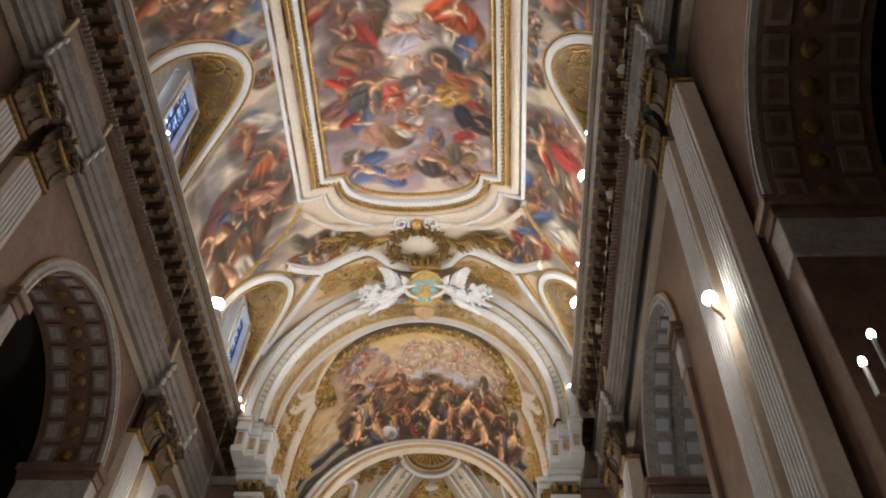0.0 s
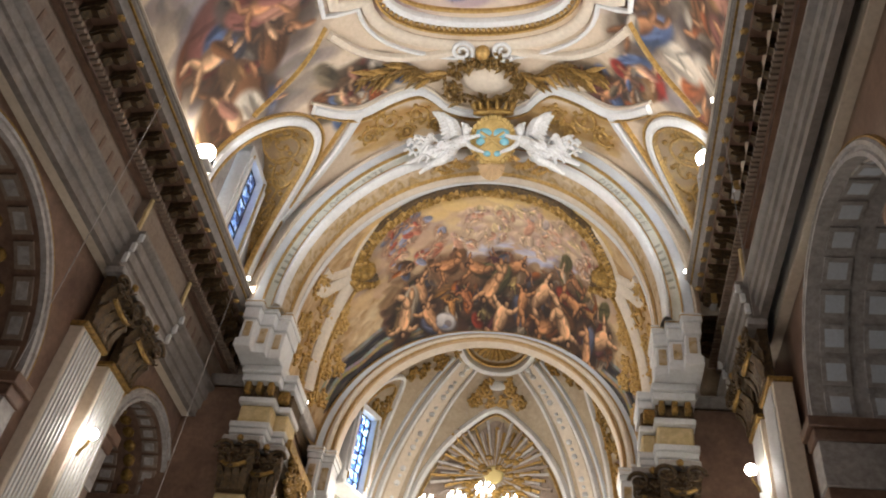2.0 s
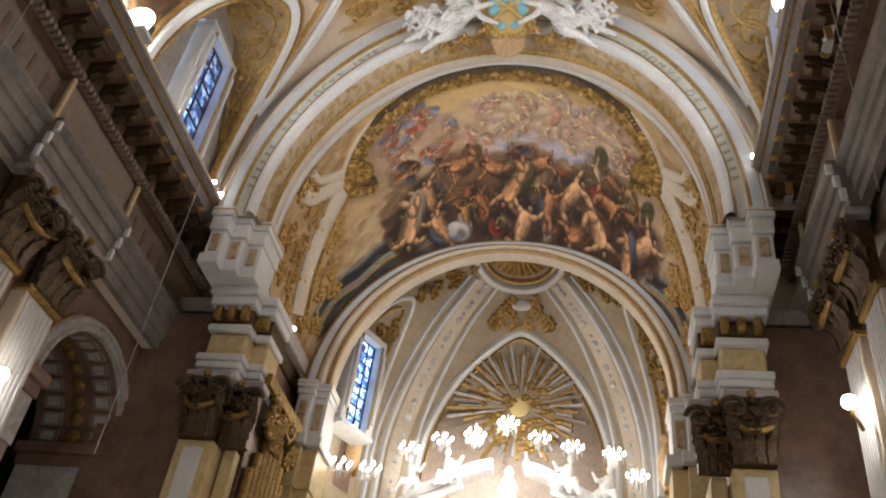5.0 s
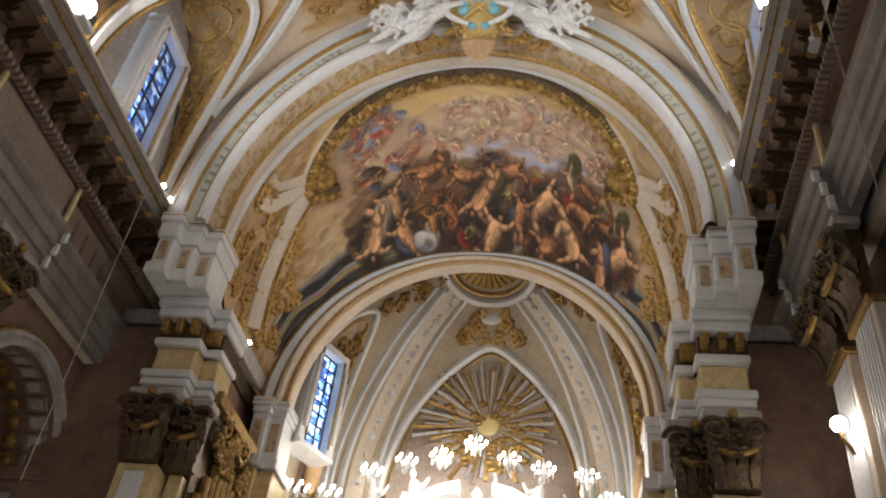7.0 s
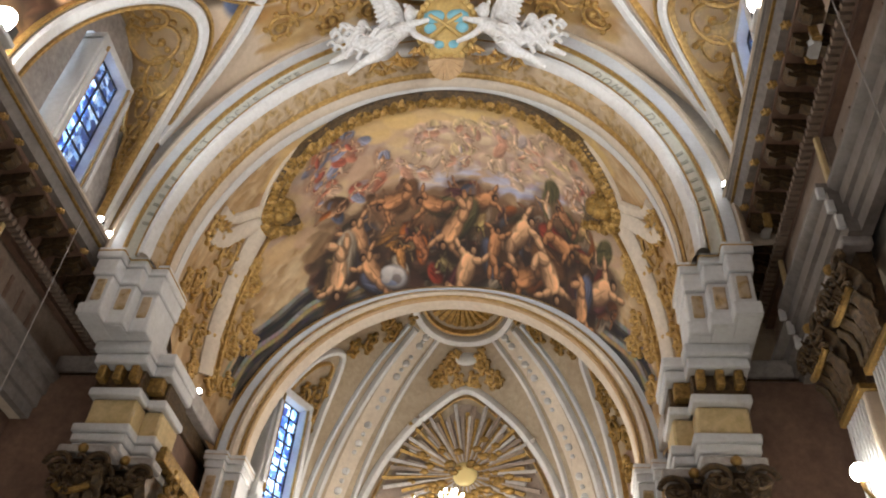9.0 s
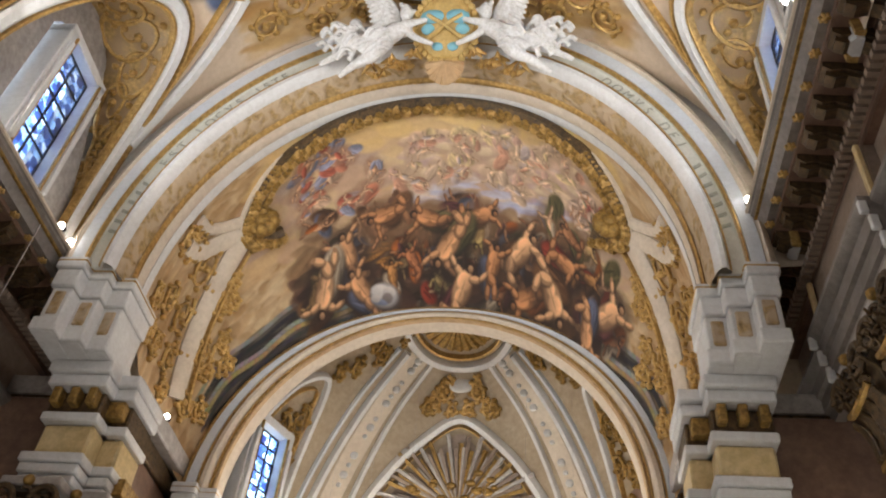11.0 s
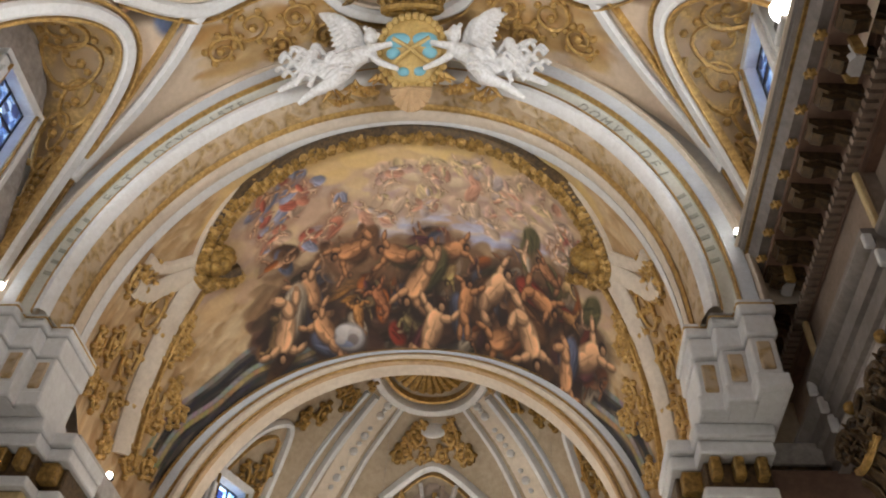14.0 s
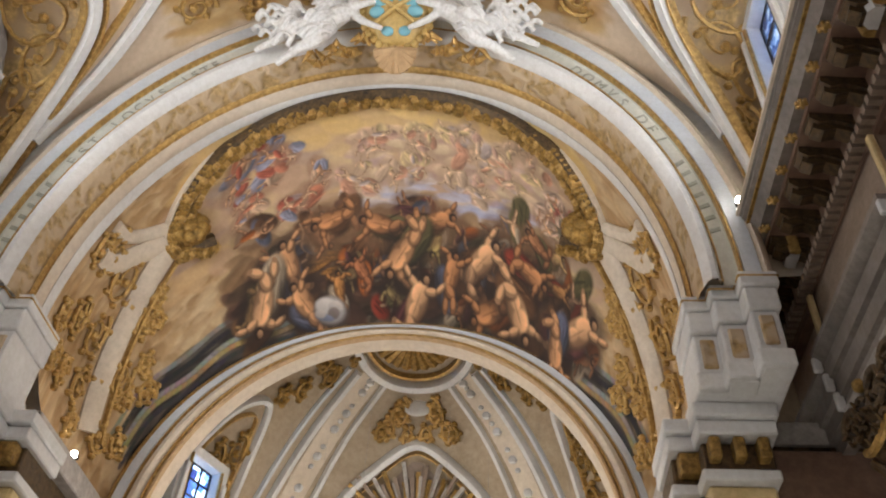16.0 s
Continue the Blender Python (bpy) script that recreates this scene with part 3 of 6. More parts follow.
    # breaks of the entablature over the paired pilasters
    for yc in PAIRS[s]:
        q = 0.2
        y0, y1 = yc - 1.75, yc + 1.75
        sweep("frieze_break", *along(y0, y1, WX[s] - q, CZ - 1.28, s), [(-0.3, 0), (0.05, 0), (0.05, -1.25), (-0.3, -1.25)], TAUPE, ent)
        sweep("architrave_break", *along(y0, y1, WX[s] - q, CZ - 2.526, s), [(-0.3, 0), (0.42, 0), (0.42, -0.1), (0.32, -0.2), (0.26, -0.22), (0.26, -0.52), (0.18, -0.55), (0.18, -0.85), (0.1, -0.88), (0.1, -1.16), (-0.3, -1.16)], ARCHIT, ent)
        for yy in (y0 + 0.02, y1 - 0.02):
            bm = bmesh.new()
            add_box(bm, s * (WX[s] - 0.4), s * (WX[s] - 0.3), yy - 0.06, yy + 0.06, CZ - 2.5, CZ - 1.3, 0.02)
            part("frieze_return", bm, YELLOWM, ent, "yellow marble return")
            for k, (za, zb, w) in enumerate(((2.64, 2.9, 0.3), (2.95, 3.25, 0.2), (3.3, 3.62, 0.12))):
                bm = bmesh.new()
                add_box(bm, s * (WX[s] - q - w - 0.14), s * (WX[s] - q - w), yy - 0.05, yy + 0.05, CZ - zb, CZ - za, 0.02)
                part("architrave_return", bm, WHITE, ent, "pale marble return")

# ---- nave walls with the chapel arches ----
ARCHES = {-1: ((31.3, 1.9, 20.3), (21.6, 3.5, 19.0), (9.9, 3.3, 18.6), (-0.7, 3.0, 18.6)),    # middle, radius, springing
          1: ((24.3, 3.4, 20.6), (9.7, 3.3, 15.6), (-0.7, 3.0, 15.6))}


def wall_lower(y, s):
    for yc, r, zs in ARCHES[s]:
        if abs(y - yc) < r:
            return zs + math.sqrt(r * r - (y - yc) ** 2)
    return 0.0


for s, side in ((-1, "left"), (1, "right")):
    ZA = CZS[s] - 3.68
    ys = [Y0]
    for yc, r, zs in reversed(ARCHES[s]):
        ys += [yc + r * math.sin(t) for t in frange(-math.pi / 2, math.pi / 2, 25)]
    ys.append(35.0)
    bm = bmesh.new()
    for ya, yb in zip(ys, ys[1:]):
        if yb - ya < 1e-4:
            continue
        m = (ya + yb) / 2
        la, lb = (wall_lower(ya + 1e-5, s), wall_lower(yb - 1e-5, s)) if wall_lower(m, s) else (0, 0)
        f = [(s * 8.95, ya, la), (s * 8.95, yb, lb), (s * 8.95, yb, ZA), (s * 8.95, ya, ZA)]
        bk = [(s * 11.2, a[1], a[2]) for a in f]
        v = [bm.verts.new(a) for a in f + bk]
        for q in ((0, 1, 2, 3), (7, 6, 5, 4), (0, 4, 5, 1), (3, 2, 6, 7)):
            bm.faces.new([v[i] for i in q])
    bmesh.ops.recalc_face_normals(bm, faces=bm.faces[:])
    w = part(f"wall_{side}", bm, BROWNM, None, smooth=False)
    tagged(w, "brown marble nave wall with chapel arches", "wall", kind="structure")
    up = box(f"wall_{side}_upper", s * 8.66, s * 11.2, Y0, 35.0, ZA, 36.5, CREAM, None)
    tagged(up, "upper nave wall behind the entablature", "wall", kind="structure")
    # closes the chapels behind the arches; near-black colour stands for their unlit depth
    cc = box(f"chapel_ceiling_{side}", s * 11.0, s * 15.0, Y0, 35.0, ZA, ZA + 0.4, UNLITDARK, None)
    tagged(cc, "ceiling of the side chapels, near-black for unlit depth", "ceiling", kind="structure")
    ce = box(f"chapel_end_{side}", s * 11.0, s * 15.0, 35.0, 35.4, 0, ZA + 0.4, UNLITDARK, None)
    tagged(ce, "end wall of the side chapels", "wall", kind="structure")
    ch = box(f"chapel_wall_{side}", s * 14.5, s * 14.9, Y0, 35.0, 0, ZA, UNLITDARK, None)
    tagged(ch, "back wall of the side chapels, near-black for unlit depth", "wall", kind="structure")

fl = box("floor", -15, 15, Y0 - 0.5, 46, -0.4, 0.0, FLOORM)
tagged(fl, "polished marble church floor", "floor", kind="structure")
bw = box("wall_entrance", -15, 15, Y0 - 0.8, Y0, 0, 36.5, UNLITDARK)
tagged(bw, "entrance wall of the nave", "wall", kind="structure")
rf = box("ceiling_roof", -15, 15, Y0 - 0.8, 47, 36.6, 37.0, UNLITDARK)
tagged(rf, "roof slab over the vaults", "ceiling", kind="structure")

# ---- great arch before the choir ----
AZ = 26.5


def ring_point(a, q, y):
    """Angle from the right springing, breadth q from the opening (0) to the outer edge (1)."""
    return Vector(((5.9 + 1.05 * q) * math.cos(a), y, AZ + (7.15 + 1.7 * q) * math.sin(a)))


def ring_band(name, prof_qy, mat, parent, label="", az0=-0.02, n=76):
    angs = frange(az0, math.pi - az0, n)
    return grid(name, lambda a, k: ring_point(a, *prof_qy[k]), angs, range(len(prof_qy)), mat, parent, label)


GA = thing("great_arch", (0, 0, 0), "white and gilt moulded arch before the choir", "arch", kind="structure")
ring_band("outer_roll", [(1.30, 31.3), (1.20, 31.12), (1.12, 31.08), (1.06, 31.14)], CREAM, GA, "cream outer roll")
ring_band("outer_band", [(1.06, 31.14), (1.04, 31.1), (0.78, 31.1), (0.76, 31.18)], BLUEGREY, GA, "pale blue-grey outer band")
ring_band("gilt_fillet", [(0.76, 31.18), (0.755, 31.08), (0.72, 31.08), (0.715, 31.2)], GOLD, GA, "gilt fillet")
ring_band("inscription_band", [(0.715, 31.2), (0.70, 31.24), (0.46, 31.28), (0.45, 31.24)], PALEGREEN, GA, "pale green inscription band")
ring_band("gilt_fillet", [(0.45, 31.24), (0.445, 31.16), (0.415, 31.16), (0.41, 31.26)], GOLD, GA, "gilt fillet")
ring_band("torus", [(0.41, 31.26), (0.40, 31.16), (0.34, 31.09), (0.26, 31.1), (0.19, 31.2), (0.17, 31.36)], WHITE, GA, "bright white roll moulding")
ring_band("soffit_band", [(0.17, 31.36), (0.14, 31.42), (0.12, 31.65), (0.10, 31.9)], GILTBAND, GA, "ochre soffit with gilt leaf relief")
ring_band("gilt_bead", [(0.10, 31.9), (0.075, 31.86), (0.05, 31.94), (0.045, 32.02)], GOLD, GA, "gilt bead")
ring_band("inner_roll", [(0.045, 32.02), (0.02, 31.98), (0.005, 32.06), (0.0, 32.2), (0.02, 32.3)], CREAM, GA, "cream inner moulding")
ring_band("inner_fillet", [(0.02, 32.3), (0.0, 32.28), (-0.01, 32.36), (0.02, 32.56)], WHITE, GA, "white inner fillet")
bm = bmesh.new()
angs = frange(0.035, math.pi - 0.035, 64)
for a, b in zip(angs, angs[1:]):
    vs_ = [bm.verts.new(p) for p in (ring_point(a, 1.0, 31.6), ring_point(b, 1.0, 31.6), ring_point(b, 2.2, 31.6), ring_point(a, 2.2, 31.6))]
    bm.faces.new(vs_)
part("spandrel", bm, CREAM, GA)

# ---- choir vault with its fresco ----
def choir(a, s, lift=0.0):
    """The vault between the great arch (s = 0) and the apse arch (s = 1)."""
    y = 32.5 + 4.0 * s
    z0, rx, rz = AZ - 2.2 * s, 5.95 - 0.3 * s, 7.25 - 1.8 * s
    d = 0.45 * math.sin(math.pi * s) - lift
    return Vector(((rx + d) * math.cos(a), y, z0 + (rz + d) * math.sin(a)))


CW, CH = 1080, 311
choir_cv = Canvas(CW, CH, (0.56, 0.44, 0.30), 5)


def ca(deg):
    return (180 - deg) / 180 * (CW - 1)


def cs(s):
    return s * (CH - 1)


_r = choir_cv.rng
RED, RUST, SLATE, PLUM, MOSS, LINEN, UMBER = (0.28, 0.07, 0.04), (0.42, 0.17, 0.05), (0.17, 0.18, 0.24), (0.17, 0.075, 0.075), (0.16, 0.14, 0.07), (0.42, 0.35, 0.27), (0.18, 0.10, 0.05)


def in_frame(a, s):
    return 0.02 < s < 0.6 and abs(a - 90) < 42 + 8 * min(1, s / 0.3)


def folds(x, y, w, h, a, c):
    """A swag of cloth: one broad stroke with lit and deep folds along it."""
    choir_cv.blob(x + w * 0.05, y + h * 0.16, w * 1.06, h * 1.1, a, tuple(v * 0.3 for v in c), 0.85)
    choir_cv.blob(x, y, w, h, a, c, 1, 0.35)
    for k in range(7):
        o = (k - 3) * h * 0.27
        g = (0.35, 1.3, 0.55, 1.55, 0.4, 1.15, 0.3)[k] * _r.uniform(0.8, 1.2)
        choir_cv.blob(x - math.sin(a) * o + _r.gauss(0, w * 0.12), y + math.cos(a) * o, w * _r.uniform(0.45, 0.8), h * 0.11, a + _r.gauss(0, 0.22), tuple(min(0.8, v * g) for v in c), 0.65)


def body(x, y, s, lean, skin, cloth, under=(0.06, 0.04, 0.03)):
    """A large tumbling form of the fresco as plain shapes: trunk, bent limbs, knob and cloth."""
    dk, md, lt = tuple(v * 0.25 for v in skin), tuple(v * 0.62 for v in skin), tuple(min(0.85, v * 1.18) for v in skin)
    ux, uy = math.cos(lean), math.sin(lean)
    choir_cv.blob(x, y + s * 0.1, s * 1.05, s * 0.75, lean, under, 0.6)
    folds(x - ux * s * 0.45 + uy * s * 0.15, y - uy * s * 0.45, s * 0.7, s * 0.36, lean + _r.uniform(-0.7, 0.7), cloth)

    def limb(px, py, a, l, w, bend):
        for seg in range(2):
            qx, qy = px + math.cos(a) * l, py + math.sin(a) * l
            mx, my = (px + qx) / 2, (py + qy) / 2
            choir_cv.blob(mx, my + s * 0.025, l * 0.62, w * 1.3, a, dk, 0.9)
            choir_cv.blob(mx, my, l * 0.58, w, a, md, 1)
            choir_cv.blob(mx, my - w * 0.28, l * 0.5, w * 0.6, a, lt, 0.85)
            px, py, a, w, l = qx, qy, a + bend, w * 0.72, l * 0.95
        choir_cv.blob(px, py, w * 1.1, w * 0.8, a, md, 1)
    limb(x - ux * s * 0.36 - uy * s * 0.12, y - uy * s * 0.36 + ux * s * 0.12, lean + math.pi + _r.uniform(0.2, 0.8), s * 0.42, s * 0.16, _r.choice((-1, 1)) * _r.uniform(0.5, 1.6))
    limb(x + ux * s * 0.34 + uy * s * 0.14, y + uy * s * 0.34 - ux * s * 0.14, lean - _r.uniform(0.3, 1.5), s * 0.32, s * 0.105, _r.uniform(-1.2, 0.6))
    choir_cv.blob(x, y + s * 0.04, s * 0.53, s * 0.32, lean, dk, 0.9)
    choir_cv.blob(x, y, s * 0.5, s * 0.28, lean, md, 1, -0.3)
    choir_cv.blob(x + ux * s * 0.2, y + uy * s * 0.2 - s * 0.03, s * 0.27, s * 0.24, lean, lt, 0.9, -0.35)
    choir_cv.blob(x - ux * s * 0.22, y - uy * s * 0.22 - s * 0.03, s * 0.2, s * 0.15, lean, lt, 0.8, -0.35)
    choir_cv.blob(x - ux * s * 0.02, y - uy * s * 0.02 + s * 0.02, s * 0.3, s * 0.02, lean, md, 0.8)
    limb(x - ux * s * 0.38 + uy * s * 0.1, y - uy * s * 0.38 - ux * s * 0.1, lean + math.pi - _r.uniform(0.1, 0.9), s * 0.42, s * 0.165, _r.choice((-1, 1)) * _r.uniform(0.6, 1.7))
    limb(x + ux * s * 0.34 - uy * s * 0.12, y + uy * s * 0.34 + ux * s * 0.12, lean + _r.uniform(0.4, 1.6), s * 0.32, s * 0.10, _r.uniform(-0.8, 1.2))
    hx, hy = x + ux * s * 0.6, y + uy * s * 0.6
    choir_cv.blob(hx, hy, s * 0.145, s * 0.15, 0, (0.06, 0.035, 0.022), 1)
    choir_cv.blob(hx + s * 0.03, hy + s * 0.035, s * 0.085, s * 0.1, 0, md, 1, -0.4)


QUIET = ((0.48, 0.37, 0.28), (0.44, 0.31, 0.25), (0.42, 0.35, 0.32), (0.50, 0.40, 0.25), (0.46, 0.28, 0.20))
# gilt ground of the corners
choir_cv.clouds(0, CW, 0, CH, 3600, 17, ((0.45, 0.32, 0.18), (0.36, 0.24, 0.12), (0.52, 0.40, 0.26), (0.56, 0.45, 0.31)))
# sky: warm light above, rose and lilac clouds
for k in range(1100):
    a, s = _r.uniform(38, 142), _r.uniform(0.0, 0.62)
    if in_frame(a, s):
        c = _r.choice(((0.64, 0.50, 0.26), (0.62, 0.46, 0.22), (0.56, 0.42, 0.25))) if s < 0.2 + 0.05 * math.sin(a * 0.2) else _r.choice(((0.52, 0.39, 0.27), (0.47, 0.34, 0.26), (0.58, 0.47, 0.30), (0.41, 0.33, 0.29), (0.55, 0.41, 0.25)))
        choir_cv.blob(ca(a), cs(s), _r.uniform(16, 46), _r.uniform(9, 19), _r.uniform(-0.25, 0.25), c, 0.5, 0.1)
for k in range(60):       # strips of blue between the clouds
    a = _r.choice((_r.uniform(80, 96), _r.uniform(58, 76)))
    choir_cv.blob(ca(a), cs(0.5 + _r.gauss(0, 0.03)), _r.uniform(14, 34), _r.uniform(3, 7), _r.uniform(-0.15, 0.15), _r.choice(((0.40, 0.41, 0.53), (0.46, 0.45, 0.54), (0.56, 0.50, 0.48))), 0.6, 0.1)
for k in range(90):       # rolling clouds with rose undersides
    a, s = _r.choice((_r.uniform(60, 98), _r.uniform(50, 75))), _r.uniform(0.2, 0.46)
    w, h = _r.uniform(14, 30), _r.uniform(7, 12)
    choir_cv.blob(ca(a), cs(s) + h * 0.4, w, h, _r.uniform(-0.2, 0.2), _r.choice(((0.42, 0.29, 0.26), (0.44, 0.33, 0.33), (0.40, 0.30, 0.24))), 0.5)
    choir_cv.blob(ca(a), cs(s) - h * 0.2, w * 0.9, h * 0.8, _r.uniform(-0.2, 0.2), _r.choice(((0.60, 0.47, 0.34), (0.57, 0.42, 0.32), (0.62, 0.51, 0.36))), 0.7, -0.15)
for k in range(34):       # pale seated forms on the clouds
    choir_cv.group(ca(_r.uniform(56, 100)), cs(_r.uniform(0.14, 0.46)), _r.uniform(15, 23), QUIET, ((0.50, 0.36, 0.25), (0.54, 0.41, 0.29)), 1.0, (0.45, 0.34, 0.25), 0.3)
for k in range(16):       # red and blue cluster
    choir_cv.group(ca(_r.uniform(106, 126)), cs(_r.uniform(0.16, 0.5)), _r.uniform(16, 26), ((0.40, 0.15, 0.10), (0.42, 0.20, 0.13), (0.28, 0.28, 0.34), (0.46, 0.34, 0.25)), ((0.50, 0.34, 0.23), (0.48, 0.31, 0.20)), 1.0, (0.34, 0.22, 0.16), 0.5)
for k in range(9):
    choir_cv.group(ca(_r.uniform(44, 58)), cs(_r.uniform(0.36, 0.54)), _r.uniform(14, 22), ((0.40, 0.17, 0.13), (0.52, 0.40, 0.32), (0.40, 0.34, 0.24)), SKIN, 1.0, (0.32, 0.22, 0.16))
# painted ledges below the frame, dark bands that follow the apse arch
for k in range(460):
    a = _r.choice((_r.uniform(118, 160), _r.uniform(18, 62), _r.uniform(60, 120)))
    e = abs(a - 90)
    s = (0.86 if e > 25 else 0.8) + _r.random() * 0.18
    d = _r.choice(((0.07, 0.058, 0.05), (0.13, 0.115, 0.10), (0.04, 0.034, 0.03), (0.20, 0.17, 0.14)))
    choir_cv.blob(ca(a), cs(s), _r.uniform(22, 46), _r.uniform(3, 7), 0, d, 0.7, 0.2)
for s, c in ((0.85, (0.30, 0.29, 0.28)), (0.885, (0.05, 0.05, 0.055)), (0.925, (0.38, 0.37, 0.36)), (0.945, (0.46, 0.36, 0.20)), (0.975, (0.10, 0.10, 0.11))):
    for k in range(36):   # lit and shaded steps of the painted ledge
        for a in (112 + k * 1.5, 68 - k * 1.5):
            choir_cv.blob(ca(a), cs(s + 0.012 * math.sin(k * 0.4)), 9, 3.2, 0, tuple(v * _r.uniform(0.8, 1.15) for v in c), 0.75 * min(1, abs(a - 90) / 30))
# brown smoke under and over the lower frame
for k in range(420):
    a = _r.uniform(42, 128)
    lim = 0.57 + 0.00004 * (a - 90) ** 2
    s = lim + _r.random() * (0.97 - lim)
    d = _r.uniform(0.4, 1.0)
    f = min(1, max(0, (s - lim) / 0.16))
    choir_cv.blob(ca(a), cs(s), _r.uniform(12, 30), _r.uniform(6, 14), _r.uniform(-0.7, 0.7), tuple(v * d * f + w * (1 - f) for w, v in zip((0.36, 0.25, 0.15), _r.choice(((0.20, 0.11, 0.06), (0.11, 0.075, 0.05), (0.26, 0.15, 0.07), (0.17, 0.10, 0.075))))), 0.75, 0.2)
for k in range(14):       # gilt of the frame showing between
    folds(ca(_r.uniform(90, 108)), cs(_r.uniform(0.72, 0.8)), _r.uniform(12, 24), 4, _r.uniform(-0.3, 0.3), (0.34, 0.19, 0.06))
for k in range(40):
    a = 84 + _r.gauss(0, 21)
    a = min(max(a, 40), 126)
    s = 0.54 + 0.38 * _r.random()
    choir_cv.group(ca(a), cs(s), _r.uniform(20, 30), (UMBER, PLUM, MOSS, RUST, SLATE, RED, LINEN), SKIN, _r.uniform(0.6, 0.95), (0.06, 0.04, 0.03) if s > 0.7 else (0.20, 0.13, 0.08), 1.0 if s > 0.68 else 0.6)
FLESH = ((0.60, 0.39, 0.24), (0.54, 0.33, 0.19), (0.45, 0.25, 0.13))
for k in range(20):
    s = _r.uniform(0.56, 0.9)
    body(ca(min(max(_r.gauss(82, 22), 42), 124)), cs(s), _r.uniform(24, 32), _r.uniform(-3, 3), tuple(v * _r.uniform(0.7, 1) for v in FLESH[_r.randint(0, 2)]), _r.choice((UMBER, RUST, PLUM, MOSS, RED, SLATE, LINEN)), (0.06, 0.04, 0.03) if s > 0.7 else (0.22, 0.14, 0.08))
for a, s, size, lean, tone, cloth in ((104, 0.58, 34, 2.9, 2, UMBER), (93, 0.62, 34, 3.4, 2, MOSS), (80, 0.60, 32, -0.3, 2, UMBER), (88, 0.74, 40, 2.2, 1, MOSS), (114, 0.72, 38, -1.9, 1, SLATE),
                                      (69, 0.72, 40, -0.9, 0, UMBER), (57, 0.70, 32, 0.3, 2, RED), (76, 0.80, 32, -1.4, 2, SLATE), (121, 0.84, 42, 1.9, 0, LINEN), (111, 0.88, 36, -2.2, 1, SLATE),
                                      (66, 0.90, 38, 2.6, 2, RUST), (84, 0.92, 42, -1.2, 0, PLUM), (59, 0.86, 42, 1.0, 0, UMBER), (43, 0.80, 44, -0.8, 0, PLUM), (48, 0.92, 34, 1.3, 1, SLATE)):
    body(ca(a), cs(s), size * 1.2, lean, FLESH[tone], cloth, (0.06, 0.04, 0.03) if s > 0.65 else (0.24, 0.15, 0.09))
for rx, ry, dx, dy, c in ((26, 19, 2, 3, (0.14, 0.11, 0.10)), (23, 16, 0, 0, (0.40, 0.38, 0.37)), (16, 9, -6, -6, (0.58, 0.55, 0.53)), (11, 7, 8, -3, (0.52, 0.48, 0.46)), (9, 7, 5, 4, (0.27, 0.23, 0.22)), (14, 4, -8, 7, (0.24, 0.26, 0.33)), (8, 5, -14, 2, (0.46, 0.42, 0.40))):
    choir_cv.blob(ca(105) + dx, cs(0.93) + dy, rx, ry, 0.3, c, 0.95, -0.2)

choir_cv.px = 0.36 * (choir_cv.px / 0.36) ** 1.4 * 0.86     # depth of tone of the old paint

CVT = thing("choir_vault", (0, 0, 0), "choir vault with a large fresco in a gilt frame", "vault", kind="structure")
cas, css = frange(0, math.pi, 820), frange(-0.02, 1.02, 290)
cvo = grid("fresco_shell", choir, cas, css, FRESCO, CVT, "fresco of clouds and tumbling figures as plain shapes, dark below", flip=True)
painted(cvo, np.array([choir_cv.at(1 - a / math.pi, s) for a in cas for s in css]))


def on_choir(pts, name, profile, mat, parent, label=""):
    """A moulding along points (angle in degrees, s) of the choir vault."""
    Q = [(radians(a), s) for a, s in pts]
    P, S, U = [], [], []
    for i, (a, s) in enumerate(Q):
        p = choir(a, s)
        nn = (choir(a + 0.01, s) - choir(a - 0.01, s)).cross(choir(a, s + 0.01) - choir(a, s - 0.01)).normalized()
        if nn.z > 0:
            nn = -nn
        d = (choir(*Q[min(i + 1, len(Q) - 1)]) - choir(*Q[max(i - 1, 0)])).normalized()
        P.append(p), S.append(d.cross(nn).normalized()), U.append(nn)
    return sweep(name, P, S, U, profile, mat, parent, label)


def smooth_line(pts, n):
    out = []
    m = len(pts)
    for i in range(m - 1):
        p0, p1, p2, p3 = pts[max(i - 1, 0)], pts[i], pts[i + 1], pts[min(i + 2, m - 1)]
        for k in range(n):
            t = k / n
            out.append(tuple(0.5 * (2 * b + (c - a) * t + (2 * a - 5 * b + 4 * c - d) * t * t + (3 * b - a - 3 * c + d) * t ** 3) for a, b, c, d in zip(p0, p1, p2, p3)))
    return out + [pts[-1]]


FF = thing("fresco_frame", choir(math.pi / 2, 0.03), "gilt scrolled frame round the choir fresco", "frame")
half = [(131, 0.485), (135, 0.465), (139, 0.42), (140, 0.35), (139, 0.28), (136.5, 0.2), (132.5, 0.13), (128, 0.09), (124, 0.078), (119, 0.05), (110, 0.032), (100, 0.024), (90, 0.02)]
fl_ = smooth_line(half, 8)
frame_line = fl_ + [(180 - a, s) for a, s in reversed(fl_[:-1])]
FF.location = (0, 0, 0)
on_choir(frame_line, "gilt_roll", prof(0.34, 0.24), BRONZE, FF, "old gold rolled edge")
on_choir([(a + (3 if a > 90 else -3) * min(1, abs(a - 90) / 30), s - 0.012) for a, s in frame_line], "cream_fillet", prof(0.1, 0.12), CREAM, FF, "cream fillet")
crest = Heap()
_rr = random.Random(3)
